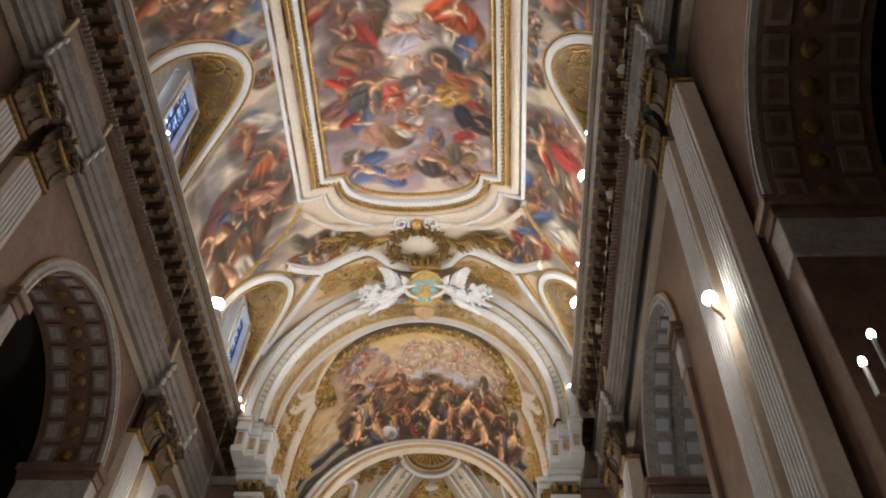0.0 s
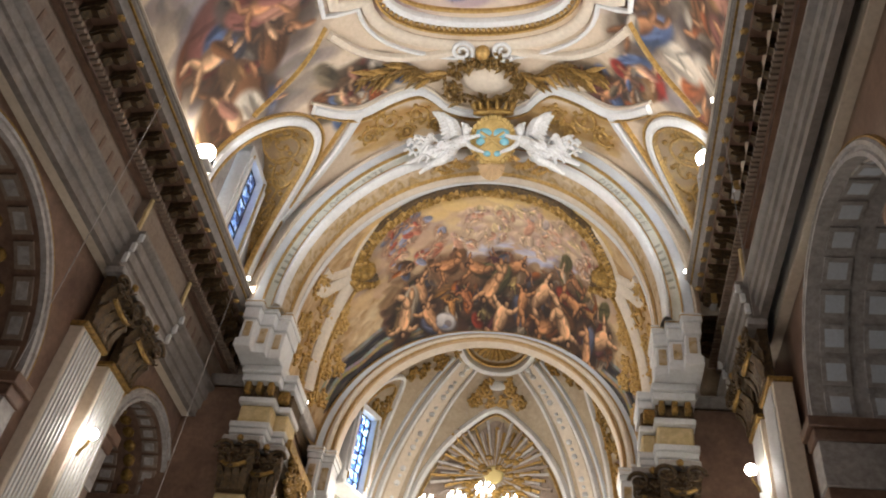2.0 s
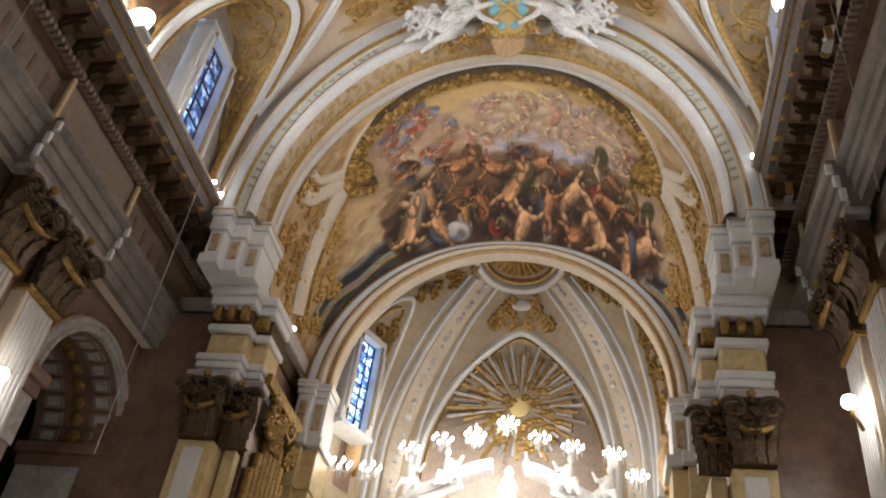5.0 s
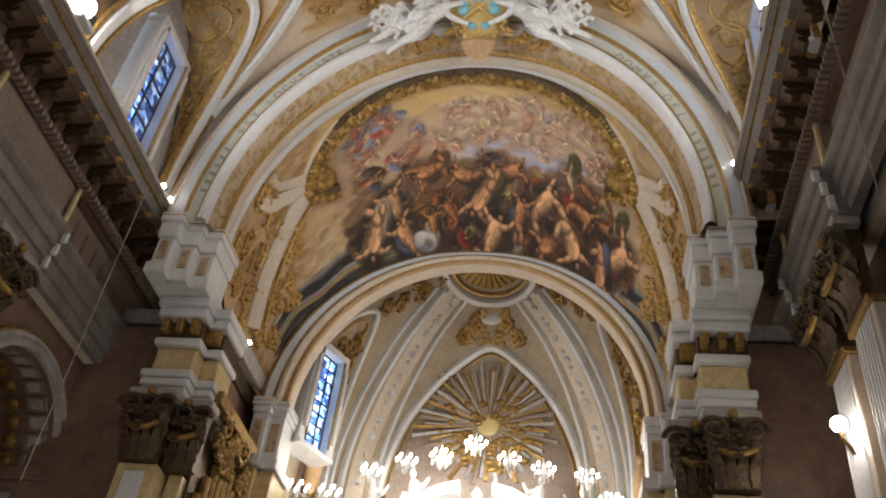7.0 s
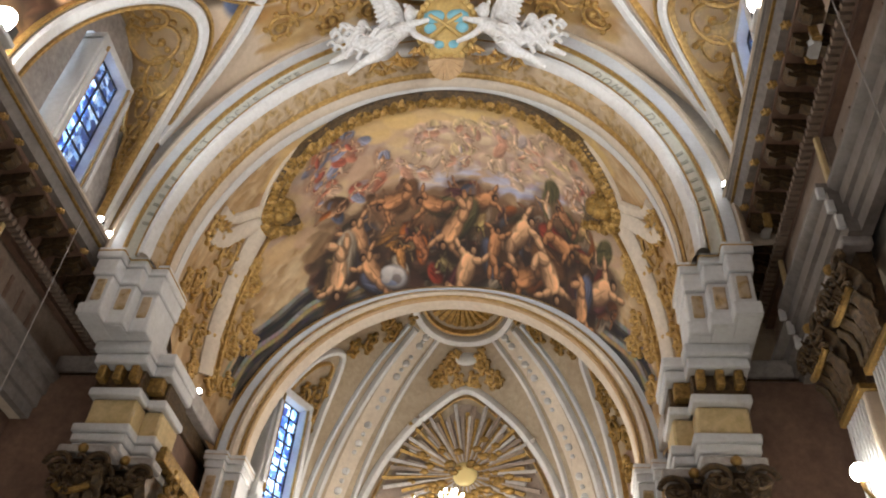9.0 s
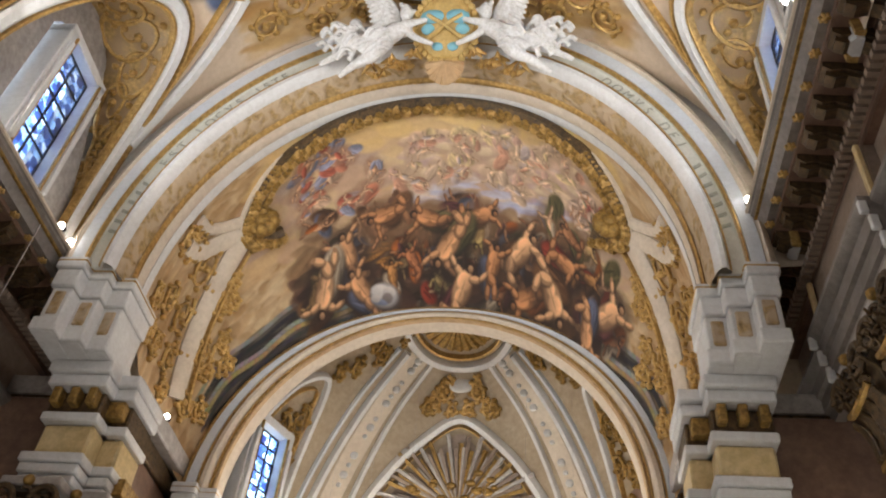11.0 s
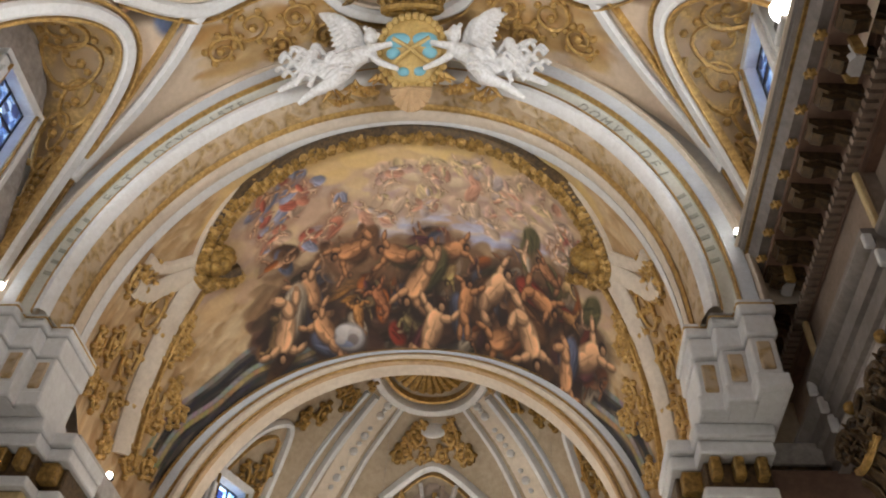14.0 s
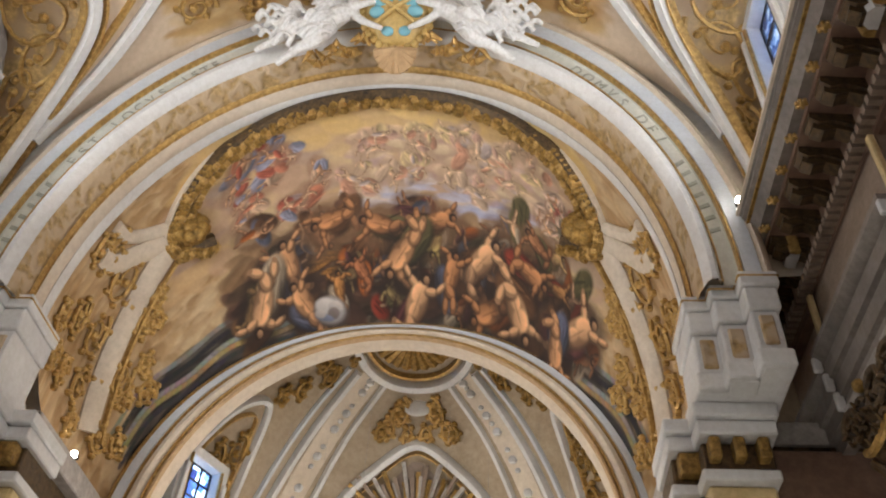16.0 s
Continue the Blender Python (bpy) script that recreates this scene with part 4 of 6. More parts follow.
for a, s in frame_line[10:-10]:
    for k in range(2):
        p = choir(radians(a + _rr.uniform(-1.2, 1.2)), s + _rr.uniform(-0.015, 0.02), 0.16)
        crest.add(ball_data(p, _rr.uniform(0.07, 0.15), 6, 4, (1, 0.7, 0.8)))
tagged(crest.make("leaf_crest", DARKGILT, FF, "gilt leaf crest"), kind="stuff")
for a0 in (137, 43):
    c = choir(radians(a0), 0.36, 0.2)
    v, f = ball_data(c, 0.34, 10, 6)
    boss = mesh_ob("shell_boss", v, f, OLDGOLD, FF, "gilt shell")
    for k in range(9):
        t = k * 0.7
        v, f = ball_data(c + Vector((math.cos(t) * 0.28, -0.1, math.sin(t) * 0.28)), 0.2, 8, 5)
        mesh_ob("shell_lobe", v, f, OLDGOLD, boss)
# white ribs that run from the frame to the springing, and scroll bands
for k, sg in ((0, 1), (1, -1)):
    f = lambda a: a if sg > 0 else 180 - a
    RB = thing("pendentive_rib", (0, 0, 0), "cream and gilt rib of the choir vault", "rib", "ribs of the choir vault")
    on_choir(smooth_line([(f(141), 0.38), (f(150), 0.5), (f(160), 0.62), (f(170), 0.74)], 8), "rib", prof(0.5, 0.14), CREAM, RB)
    on_choir(smooth_line([(f(139), 0.47), (f(147), 0.57), (f(157), 0.70), (f(168), 0.84)], 8), "gilt_rib", prof(0.1, 0.12), GOLD, RB)
    on_choir(smooth_line([(f(143), 0.36), (f(150), 0.30), (f(156), 0.24), (f(160), 0.12)], 8), "scroll_rib", prof(0.44, 0.14), CREAM, RB)
    on_choir(smooth_line([(f(142), 0.30), (f(148), 0.24), (f(153), 0.16), (f(156), 0.06)], 8), "scroll_rib", prof(0.3, 0.12), CREAM, RB)


def spiral_tubes(place, heap, u0, v0, r, turns, w, hand=1, phase=0.0, lift=0.06):
    """A gilt scroll: a tapering spiral with leaf buds, laid on a surface by place(u, v, lift)."""
    n = int(16 * turns)
    pts, rad = [], []
    for i in range(n + 1):
        t = i / n
        a = phase + hand * t * turns * 2 * math.pi
        q = r * (1 - 0.85 * t)
        pts.append(place(u0 + q * math.cos(a), v0 + q * math.sin(a), lift))
        rad.append(w * (1.1 - 0.6 * t))
    heap.add(tube_data(pts, rad, 5))
    heap.add(ball_data(pts[-1], w * 2.0, 6, 4))
    for i in range(2, n - 4, 3):
        a = phase + hand * i / n * turns * 2 * math.pi
        q = r * (1 - 0.85 * i / n) + r * 0.22
        heap.add(ball_data(place(u0 + q * math.cos(a), v0 + q * math.sin(a), lift * 0.7), w * 1.7, 6, 4, (1, 1, 0.8)))


# carved leaves and scrolls along the frame of the fresco
for k, (fa, fs) in enumerate(frame_line[4:-4:2]):
    h = Heap()
    sd = 1 if fa > 90 else -1
    for e, r in ((0.35, 0.2), (-0.3, 0.16)):
        spiral_tubes(lambda uu, vv_, l: choir(radians(fa + (uu - 0) * 4.0), fs + 0.012 + vv_ * 0.085, l), h, e * sd, -e * 0.4, r * 1.5, 1.2, 0.05, sd if e > 0 else -sd, k * 1.3, 0.24)
    h.make("carved_leaf", OLDGOLD if k % 3 else GOLD, FF, "gilt carved leaf scroll")


# gilt scrollwork in the corners of the choir vault
for sg in (1, -1):
    h = Heap()

    def place(u, v, lift):
        a = u if sg > 0 else 180 - u
        return choir(radians(a), v, lift)

    def place_m(u, v, lift):
        return place(u * 10, v, lift)
    for u, v, r, hd in ((15.3, 0.36, 0.55, 1), (16.2, 0.45, 0.45, -1), (15.6, 0.20, 0.45, 1), (16.9, 0.55, 0.35, 1), (16.6, 0.28, 0.4, -1), (14.9, 0.62, 0.4, 1), (15.8, 0.72, 0.4, -1), (17.3, 0.4, 0.3, 1), (17.2, 0.15, 0.35, -1), (15.2, 0.5, 0.3, 1), (16.3, 0.64, 0.3, 1), (16.0, 0.1, 0.35, 1), (16.8, 0.8, 0.35, -1), (15.3, 0.86, 0.3, 1), (16.4, 0.9, 0.3, -1), (17.4, 0.62, 0.25, 1), (17.5, 0.28, 0.25, 1), (14.75, 0.64, 0.28, 1), (15.1, 0.76, 0.26, -1), (14.5, 0.56, 0.22, -1), (15.9, 0.8, 0.24, 1)):
        spiral_tubes(lambda uu, vv_, l: place(uu * 10, v + (vv_ - v) * 0.16, l), h, u, v, r, 1.6, 0.055, hd, r * 7)
    g = h.make("choir_scrollwork", GOLD)
    tagged(g, "gilt acanthus scrollwork in the corner of the choir vault", "stucco relief", kind="stuff")
# scrollwork on the far sides of the lunettes
for s in (-1, 1):
    for yc in BAYS[:2]:
        h = Heap()

        def pl(u, v, lift):
            t = u
            y, z = yc - LB * math.cos(t), VZ0 + LH * math.sin(t)
            g = VX * math.sqrt(max(0, 1 - ((z - VZ0) / VRZ) ** 2))
            x = s * (g + (8.2 - g) * v)
            c = Vector((0, yc - y, VZ0 - z)).normalized()
            return Vector((x, y, z)) + c * lift
        for t, q, r in ((1.75, 0.5, 0.30), (2.05, 0.4, 0.26), (2.3, 0.55, 0.24), (2.55, 0.4, 0.18), (2.75, 0.5, 0.14), (1.45, 0.55, 0.22), (1.15, 0.5, 0.24)):
            spiral_tubes(lambda u, v, l: pl(u, q + (v - q) * 1.3, l), h, t, q, r, 1.5, 0.06, 1 if t > 2 else -1, t * 5)
        for i in range(18):
            h.add(ball_data(pl(1.3 + i * 0.085, 0.93, 0.05), 0.1, 6, 4))
        tagged(h.make("lunette_scrollwork", GOLD), "gilt shell and scroll relief inside a lunette", "stucco relief", kind="stuff")

# ---- windows of the nave ----
def pane_material():
    m, nt, bs = nodes_of("stained_glass")
    tc = nt.nodes.new("ShaderNodeTexCoord")
    v = nt.nodes.new("ShaderNodeTexVoronoi")
    v.inputs["Scale"].default_value = 5.5
    link(nt, tc.outputs["Object"], v.inputs["Vector"])
    sep = nt.nodes.new("ShaderNodeSeparateColor")
    link(nt, v.outputs["Color"], sep.inputs[0])
    col = ramp(nt, sep.outputs[0], [(0.0, (0.06, 0.12, 0.32)), (0.3, (0.20, 0.32, 0.60)), (0.55, (0.55, 0.72, 0.92)), (0.8, (0.92, 0.96, 1.0)), (1.0, (0.35, 0.50, 0.78))])
    tr = nt.nodes.new("ShaderNodeBsdfTransparent")
    link(nt, col, tr.inputs[0])
    mx = nt.nodes.new("ShaderNodeMixShader")
    mx.inputs[0].default_value = 0.15
    link(nt, tr.outputs[0], mx.inputs[1])
    link(nt, bs.outputs[0], mx.inputs[2])
    bs.inputs["Roughness"].default_value = 0.2
    link(nt, mx.outputs[0], nt.nodes["Material Output"].inputs[0])
    return m


PANE = pane_material()
DUSK = glow("evening_sky", (0.62, 0.78, 1.0), 3.0)


def window(s, yc, x, hw, zb, zt, nx, nz, label):
    w = thing("window_1", (s * x, yc, zb), label, "window", "stained glass windows", "structure")
    wy, h = hw * 2 / nx, (zt - zb) / nz
    for i in range(nx):
        for j in range(nz):
            bm = bmesh.new()
            add_box(bm, -0.012, 0.012, -hw + i * wy + 0.02, -hw + (i + 1) * wy - 0.02, j * h + 0.02, (j + 1) * h - 0.02)
            p = part("pane", bm, PANE, w, "", smooth=False)
            p.visible_shadow = False
    for i in range(nx + 1):
        box("mullion", -0.04, 0.04, -hw + i * wy - 0.025, -hw + i * wy + 0.025, 0, zt - zb, LEAD, w)
    for j in range(nz + 1):
        box("glazing_bar", -0.035, 0.035, -hw, hw, j * h - 0.025, j * h + 0.025, LEAD, w)
    for a, b in ((-hw - 0.28, -hw), (hw, hw + 0.28)):
        box("window_frame", -0.3, 0.3, a, b, -0.1, zt - zb + 0.1, WHITE, w, "white moulded jamb")
        box("frame_panel", -s * 0.36 - 0.05, -s * 0.36 + 0.05, a + 0.07, b - 0.07, 0.3, zt - zb - 0.3, WHITE, w)
        box("frame_edge", -s * 0.33 - 0.04, -s * 0.33 + 0.04, a + (0.0 if a > 0 else 0.22), a + (0.06 if a > 0 else 0.28), 0.1, zt - zb, GOLD, w)
    box("window_frame", -0.3, 0.3, -hw - 0.28, hw + 0.28, zt - zb, zt - zb + 0.26, WHITE, w, "white moulded lintel")
    box("window_sill", -0.4, 0.4, -hw - 0.3, hw + 0.3, -0.25, -0.1, WHITE, w)
    return w


for s in (-1, 1):
    for yc in BAYS[:3]:
        window(s, yc + 0.1, 7.75, 0.62, CZS[s] + 0.06, CZS[s] + 3.85, 2, 6, "leaded blue stained glass window in a white frame")
        bk = box("backdrop", s * 8.5, s * 8.55, yc - 1.6, yc + 1.6, CZS[s] - 0.2, 32.4, DUSK)
        tagged(bk, "pale blue evening sky outside a window", "sky", kind="structure")
        bk.visible_shadow = False

# ---- piers of the great arch ----
ENT_STEPS = ((24.62, 24.36, 0.62), (24.36, 24.1, 0.5))
for s in (-1, 1):
    PR = thing("choir_pier", (0, 0, 0), "marble pier with a stepped entablature under the great arch", "pier", "piers of the great arch", "structure")

    def bx(name, xa, xb, ya, yb, za, zb, mat, label="", bev=0.03):
        xa, xb = sorted((s * xa, s * xb))
        return box(name, xa, xb, ya, yb, za, zb, mat, PR, label, bev)
    bx("core", 5.95, 9.4, 33.0, 37.4, 0, 24.3, BROWNM)
    # three stepped planes: outer, middle and the return towards the choir
    for xa, xb, yf in ((5.85, 6.95, 32.6), (5.45, 5.95, 33.1)):
        bx("cornice", xa - 0.12, xb + 0.1, yf - 0.5, yf + 1, 24.36, 24.62, WHITE, "white cornice block")
        bx("cornice", xa - 0.08, xb + 0.06, yf - 0.38, yf + 1, 24.1, 24.36, WHITE, "white cornice block")
        bx("bed_mould", xa, xb, yf - 0.1, yf + 1, 23.62, 24.1, BRONZE, "dark bracketed bed moulding")
        for k in range(3):
            bx("bracket", xa + 0.08 + k * (xb - xa - 0.2) / 2.4, xa + 0.26 + k * (xb - xa - 0.2) / 2.4, yf - 0.34, yf, 23.72, 24.09, OLDGOLD)
        bx("string", xa - 0.05, xb + 0.04, yf - 0.16, yf + 1, 23.42, 23.62, WHITE, "white string course")
        bx("frieze", xa + 0.03, xb - 0.03, yf, yf + 1, 22.75, 23.42, YELLOWM, "yellow marble frieze block", 0.05)
        for k in range(3):
            bx("architrave", xa - 0.1 + 0.04 * k, xb + 0.08 - 0.04 * k, yf - 0.2 + 0.05 * k, yf + 1, 22.72 - 0.21 * (k + 1), 22.72 - 0.21 * k - 0.01, WHITE, "white architrave step")
        bx("shaft", xa + 0.08, xb - 0.08, yf + 0.02, yf + 1, 0, 20.4, YELLOWM, "yellow marble pilaster shaft")
        bx("panel", xa + 0.3, xb - 0.3, yf - 0.04, yf + 0.4, 2, 20.2, WHITE, "white sunk panel") if xb - xa > 0.6 else None
    # side of the pier towards the choir
    bx("side_cornice", 5.6, 9, 33.2, 37.3, 24.5, 24.98, GREYM, "choir cornice")
    bx("side_brackets", 5.85, 9, 33.2, 37.3, 24.0, 24.5, BRONZE)
    bx("side_frieze", 6.0, 9, 33.2, 37.3, 22.7, 24.0, TAUPE)
    # pedestals and imposts on which the arch stands
    for xa, xb, ya in ((5.86, 6.3, 31.85), (6.26, 6.72, 31.55), (6.68, 7.12, 31.2)):
        bx("pedestal", xa, xb, ya, 33.0, 24.62, 25.75, WHITE, "white pedestal")
        bx("pedestal_base", xa - 0.06, xb + 0.06, ya - 0.08, 33.02, 24.63, 24.95, WHITE)
        bx("pedestal_panel", xa + 0.1, xb - 0.1, ya - 0.03, ya + 0.2, 25.05, 25.65, GILTBAND, "gilt panel")
        bx("impost", xa - 0.1, xb + 0.1, ya - 0.14, 33.03, 26.2, 26.5, WHITE, "white impost")
        bx("impost", xa - 0.05, xb + 0.05, ya - 0.08, 33.02, 25.75, 26.2, WHITE, "white impost")
        bx("impost_gilding", xa - 0.12, xb + 0.12, ya - 0.16, 33.0, 26.36, 26.42, GOLD, "gilt line")


# ---- capitals and pilasters ----
def leaf_mesh(w, h, curl):
    """One acanthus leaf, ribbed, bent outward (-y) at its tip."""
    verts, faces = [], []
    n, m = 8, 6
    for i in range(n + 1):
        t = i / n
        out = curl * (t ** 2.4) * 1.1
        z = h * (t - 0.22 * max(0, t - 0.7) * 3 * max(0, t - 0.55))
        ww = w * (0.55 + 0.45 * math.sin(math.pi * min(1, t * 1.05))) * (1 + 0.22 * math.sin(t * 21))
        for j in range(m + 1):
            u = -1 + 2 * j / m
            verts.append((u * ww / 2, -out - 0.05 * w * (1 - u * u) * (1 if j % 2 else 0.2), z - 0.05 * h * u * u))
    for i in range(n):
        for j in range(m):
            o = i * (m + 1) + j
            faces.append((o, o + 1, o + m + 2, o + m + 1))
    return verts, faces


def moved(vf, m):
    return [m @ Vector(v) for v in vf[0]], vf[1]


def capital_parts(parent, w, h, mat):
    """A Corinthian pilaster capital, its back at y = 0, facing -y, standing on z = 0."""
    bm = bmesh.new()
    add_box(bm, -w * 0.46, w * 0.46, -0.16, 0.1, 0, h * 0.9)
    part("bell", bm, mat, parent)
    bm = bmesh.new()
    add_box(bm, -w * 0.62, w * 0.62, -0.42, 0.1, h * 0.88, h, 0.03)
    part("abacus", bm, GREYM, parent)
    for row, (zz, hh, xs, c) in enumerate(((0, h * 0.42, (-0.36, -0.12, 0.12, 0.36), 0.22), (h * 0.26, h * 0.46, (-0.42, -0.22, 0.0, 0.22, 0.42), 0.34))):
        for x in xs:
            v, f = moved(leaf_mesh(w * 0.27, hh, c), pose(x * w, -0.16, zz, 0, 0, x * 40))
            ob = mesh_ob("acanthus_leaf", v, f, mat, parent)
            md = ob.modifiers.new("thick", "SOLIDIFY")
            md.thickness = 0.045
    for sx in (-1, 1):
        pts, rad = [], []
        for i in range(30):
            t = i / 29
            a = t * 3.4 * math.pi
            q = 0.24 * h * (1 - 0.85 * t)
            pts.append((sx * (w * 0.40 + math.cos(a) * q * 0.75), -0.40 - 0.1 * (1 - t), h * 0.70 + math.sin(a) * q * 0.7))
            rad.append(0.055 * (1.2 - 0.5 * t))
        v, f = tube_data(pts, rad, 6)
        mesh_ob("volute", v, f, mat, parent)
    q = random.Random(int(w * 100))
    for k in range(15):                                   # curled leaf tips and buds between the volutes
        x, z = q.uniform(-0.52, 0.52) * w, h * q.uniform(0.34, 0.84)
        d = q.uniform(0.06, 0.11)
        P = [(x + d * math.cos(t) * (1 - t / 9), -0.42 - 0.03 * t, z + d * math.sin(t) * (1 - t / 9)) for t in frange(0, 6.5, 11)]
        v, f = tube_data(P, [0.05 - 0.003 * i for i in range(11)], 5)
        mesh_ob("leaf_curl", v, f, mat, parent)
    v, f = ball_data((0, -0.44, h * 0.93), 0.11, 8, 6)
    mesh_ob("flower", v, f, OLDGOLD, parent)
    pts = [(x * w, -0.36 - 0.12 * math.cos(x * 3), h * 0.52 - 0.16 * h * math.cos(x * 3.1)) for x in frange(-0.4, 0.4, 9)]
    v, f = tube_data(pts, [0.07] * 9, 6)
    mesh_ob("garland", v, f, OLDGOLD, parent, "gilt garland")


def pilaster(w, ztop, hcap, shaft, flute, label):
    """A pilaster facing -y at the origin, its capital's top at ztop."""
    t = thing("pilaster", (0, 0, 0), label, "pilaster", "pilasters of the nave")
    zc = ztop - hcap
    box("shaft", -w / 2, w / 2, 0, 0.5, 1.6, zc - 0.12, shaft, t, "", 0.03)
    box("astragal", -w / 2 - 0.06, w / 2 + 0.06, -0.1, 0.5, zc - 0.14, zc, OLDGOLD, t, "gilt neck ring")
    box("plinth", -w / 2 - 0.15, w / 2 + 0.15, -0.2, 0.5, 0, 1.6, GREYM, t)
    n = 7
    for i in range(n):
        x = -w / 2 + 0.1 + (w - 0.2) * (i + 0.5) / n
        ob = box("fillet", x - 0.032, x + 0.032, -0.05, 0.02, 2.0, zc - 0.2, flute, t, "", 0.012)
    return t


for s in (-1, 1):
    zc = CZS[s] - 3.66
    pil = pilaster(1.2, zc, 1.75, CREAM, WHITE, "fluted cream marble pilaster with a dark gilt Corinthian capital")
    cap_root = new("capital")
    cap_root.parent = pil
    cap_root.location = (0, 0, zc - 1.75)
    capital_parts(cap_root, 1.25, 1.75, BRONZE)
    places = [pose(s * WX[s], yc + dy, 0, 0, 0, -90 * s) for yc in PAIRS[s][:3] for dy in (-0.85, 0.85)]
    pil.matrix_basis = places[0]
    for m in places[1:]:
        copy_thing(pil, m)
pier_cap = thing("pier_capital", (0, 0, 0), "dark bronze Corinthian capital on a choir pier", "capital", "capitals of the choir piers")
capital_parts(pier_cap, 0.95, 1.65, BRONZE)
spots_ = [(s * x, y, 20.42) for s in (-1, 1) for x, y in ((6.4, 32.58), (5.7, 33.08))]
pier_cap.location = spots_[0]
for p in spots_[1:]:
    copy_thing(pier_cap, pose(*p))

# ---- apse arch and apse ----
AX = 0.3                    # the apse stands a little off the axis


def ring2(a, q, y):
    k = min(q, 1.0) * (0.3 + 0.7 * abs(math.cos(a)) ** 1.6) + max(q - 1.0, 0)      # slim at the crown, broad at the legs
    return Vector((AX * 0.5 + (4.95 + 0.75 * k) * math.cos(a), y, 24.2 + (5.25 + 0.85 * k) * math.sin(a)))


A2 = thing("apse_arch", (0, 0, 0), "white and gilt arch before the apse", "arch", kind="structure")
for nm, pq, mat, lb in (("outer_fillet", [(1.1, 36.6), (1.02, 36.42), (0.96, 36.4), (0.94, 36.46)], GOLD, "gilt fillet"),
                        ("outer_band", [(0.94, 36.46), (0.9, 36.42), (0.62, 36.42), (0.6, 36.5)], BLUEGREY, "pale blue-grey band"),
                        ("gilt_line", [(0.6, 36.5), (0.59, 36.44), (0.55, 36.44), (0.54, 36.52)], GOLD, "gilt line"),
                        ("inner_band", [(0.54, 36.52), (0.5, 36.46), (0.36, 36.44), (0.26, 36.5), (0.22, 36.62)], CREAM, "cream roll"),
                        ("soffit_line", [(0.22, 36.62), (0.2, 36.56), (0.16, 36.56), (0.14, 36.66)], GOLD, "gilt line"),
                        ("soffit_roll", [(0.14, 36.66), (0.1, 36.6), (0.05, 36.62), (0.03, 36.74)], OCHRE, "ochre roll"),
                        ("soffit", [(0.03, 36.74), (0.01, 36.8), (0.0, 36.95), (0.0, 37.15)], CREAM, "cream soffit")):
    grid(nm, lambda a, k: ring2(a, *pq[k]), frange(0, math.pi, 64), range(len(pq)), mat, A2, lb)
grid("spandrel", lambda a, k: ring2(a, (0.9, 3.2)[k], 37.3), frange(0, math.pi, 48), (0, 1), CREAM, A2)
for s in (-1, 1):
    for xa, xb, ya in ((4.9, 5.35, 36.55), (5.3, 5.75, 36.3)):
        x0, x1 = sorted((s * xa + AX * 0.5, s * xb + AX * 0.5))
        box("impost", x0 - 0.08, x1 + 0.08, ya - 0.12, 37.6, 23.95, 24.2, WHITE, A2, "white impost")
        box("impost", x0 - 0.04, x1 + 0.04, ya - 0.06, 37.6, 23.75, 23.95, WHITE, A2)
        box("impost_gilding", x0 - 0.09, x1 + 0.09, ya - 0.13, 37.5, 24.06, 24.1, GOLD, A2, "gilt line")
        box("pedestal", x0, x1, ya, 37.6, 22.4, 23.75, WHITE, A2, "white pedestal")
        box("pedestal_panel", x0 + 0.1, x1 - 0.1, ya - 0.03, ya + 0.1, 22.7, 23.55, GILTBAND, A2, "gilt panel")
        box("pedestal_cornice", x0 - 0.2, x1 + 0.15, ya - 0.3, 37.6, 22.1, 22.4, WHITE, A2, "white cornice")
        box("pier_frieze", x0 - 0.05, x1 + 0.05, ya - 0.1, 37.6, 20.9, 22.1, YELLOWM, A2, "yellow marble block")
        box("pier_shaft", x0, x1, ya, 37.6, 0, 20.9, YELLOWM, A2, "yellow marble shaft")


def apse(p, e, lift=0.0):
    """Plan angle p and rise e, in degrees, of the apse's half dome."""
    p, e = radians(p), radians(e)
    k = 1 - lift / 5.5
    if e < 0:
        return Vector((AX + 5.4 * k * math.cos(p), 37.3 + 5.6 * k * math.sin(p), 24 + 9 * math.sin(e)))
    return Vector((AX + 5.4 * k * math.cos(p) * math.cos(e), 37.3 + 5.6 * k * math.sin(p) * math.cos(e), 24 + 7.6 * k * math.sin(e)))


AP = thing("apse", (0, 0, 0), "tan stucco apse with white ribs and gilt ornament", "apse", kind="structure")
grid("dome_shell", apse, frange(0, 180, 60), frange(0, 90, 34), APSEM, AP, "tan stucco half dome")
grid("apse_wall", lambda p, z: (apse(p, 0).x, apse(p, 0).y, z), frange(0, 180, 60), (0.0, 12.0, 24.0), APSEM, AP, "tan apse wall")


def on_apse(pts, name, profile, mat, parent, label="", n=8):
    Q = smooth_line(pts, n)
    P, S, U = [], [], []
    for i, (a, e) in enumerate(Q):
        p = apse(a, e)
        nn = (Vector((AX, 37.3, 24)) - p).normalized()
        d = (apse(*Q[min(i + 1, len(Q) - 1)]) - apse(*Q[max(i - 1, 0)])).normalized()
        P.append(p), S.append(d.cross(nn).normalized()), U.append(nn)
    return sweep(name, P, S, U, profile, mat, parent, label)


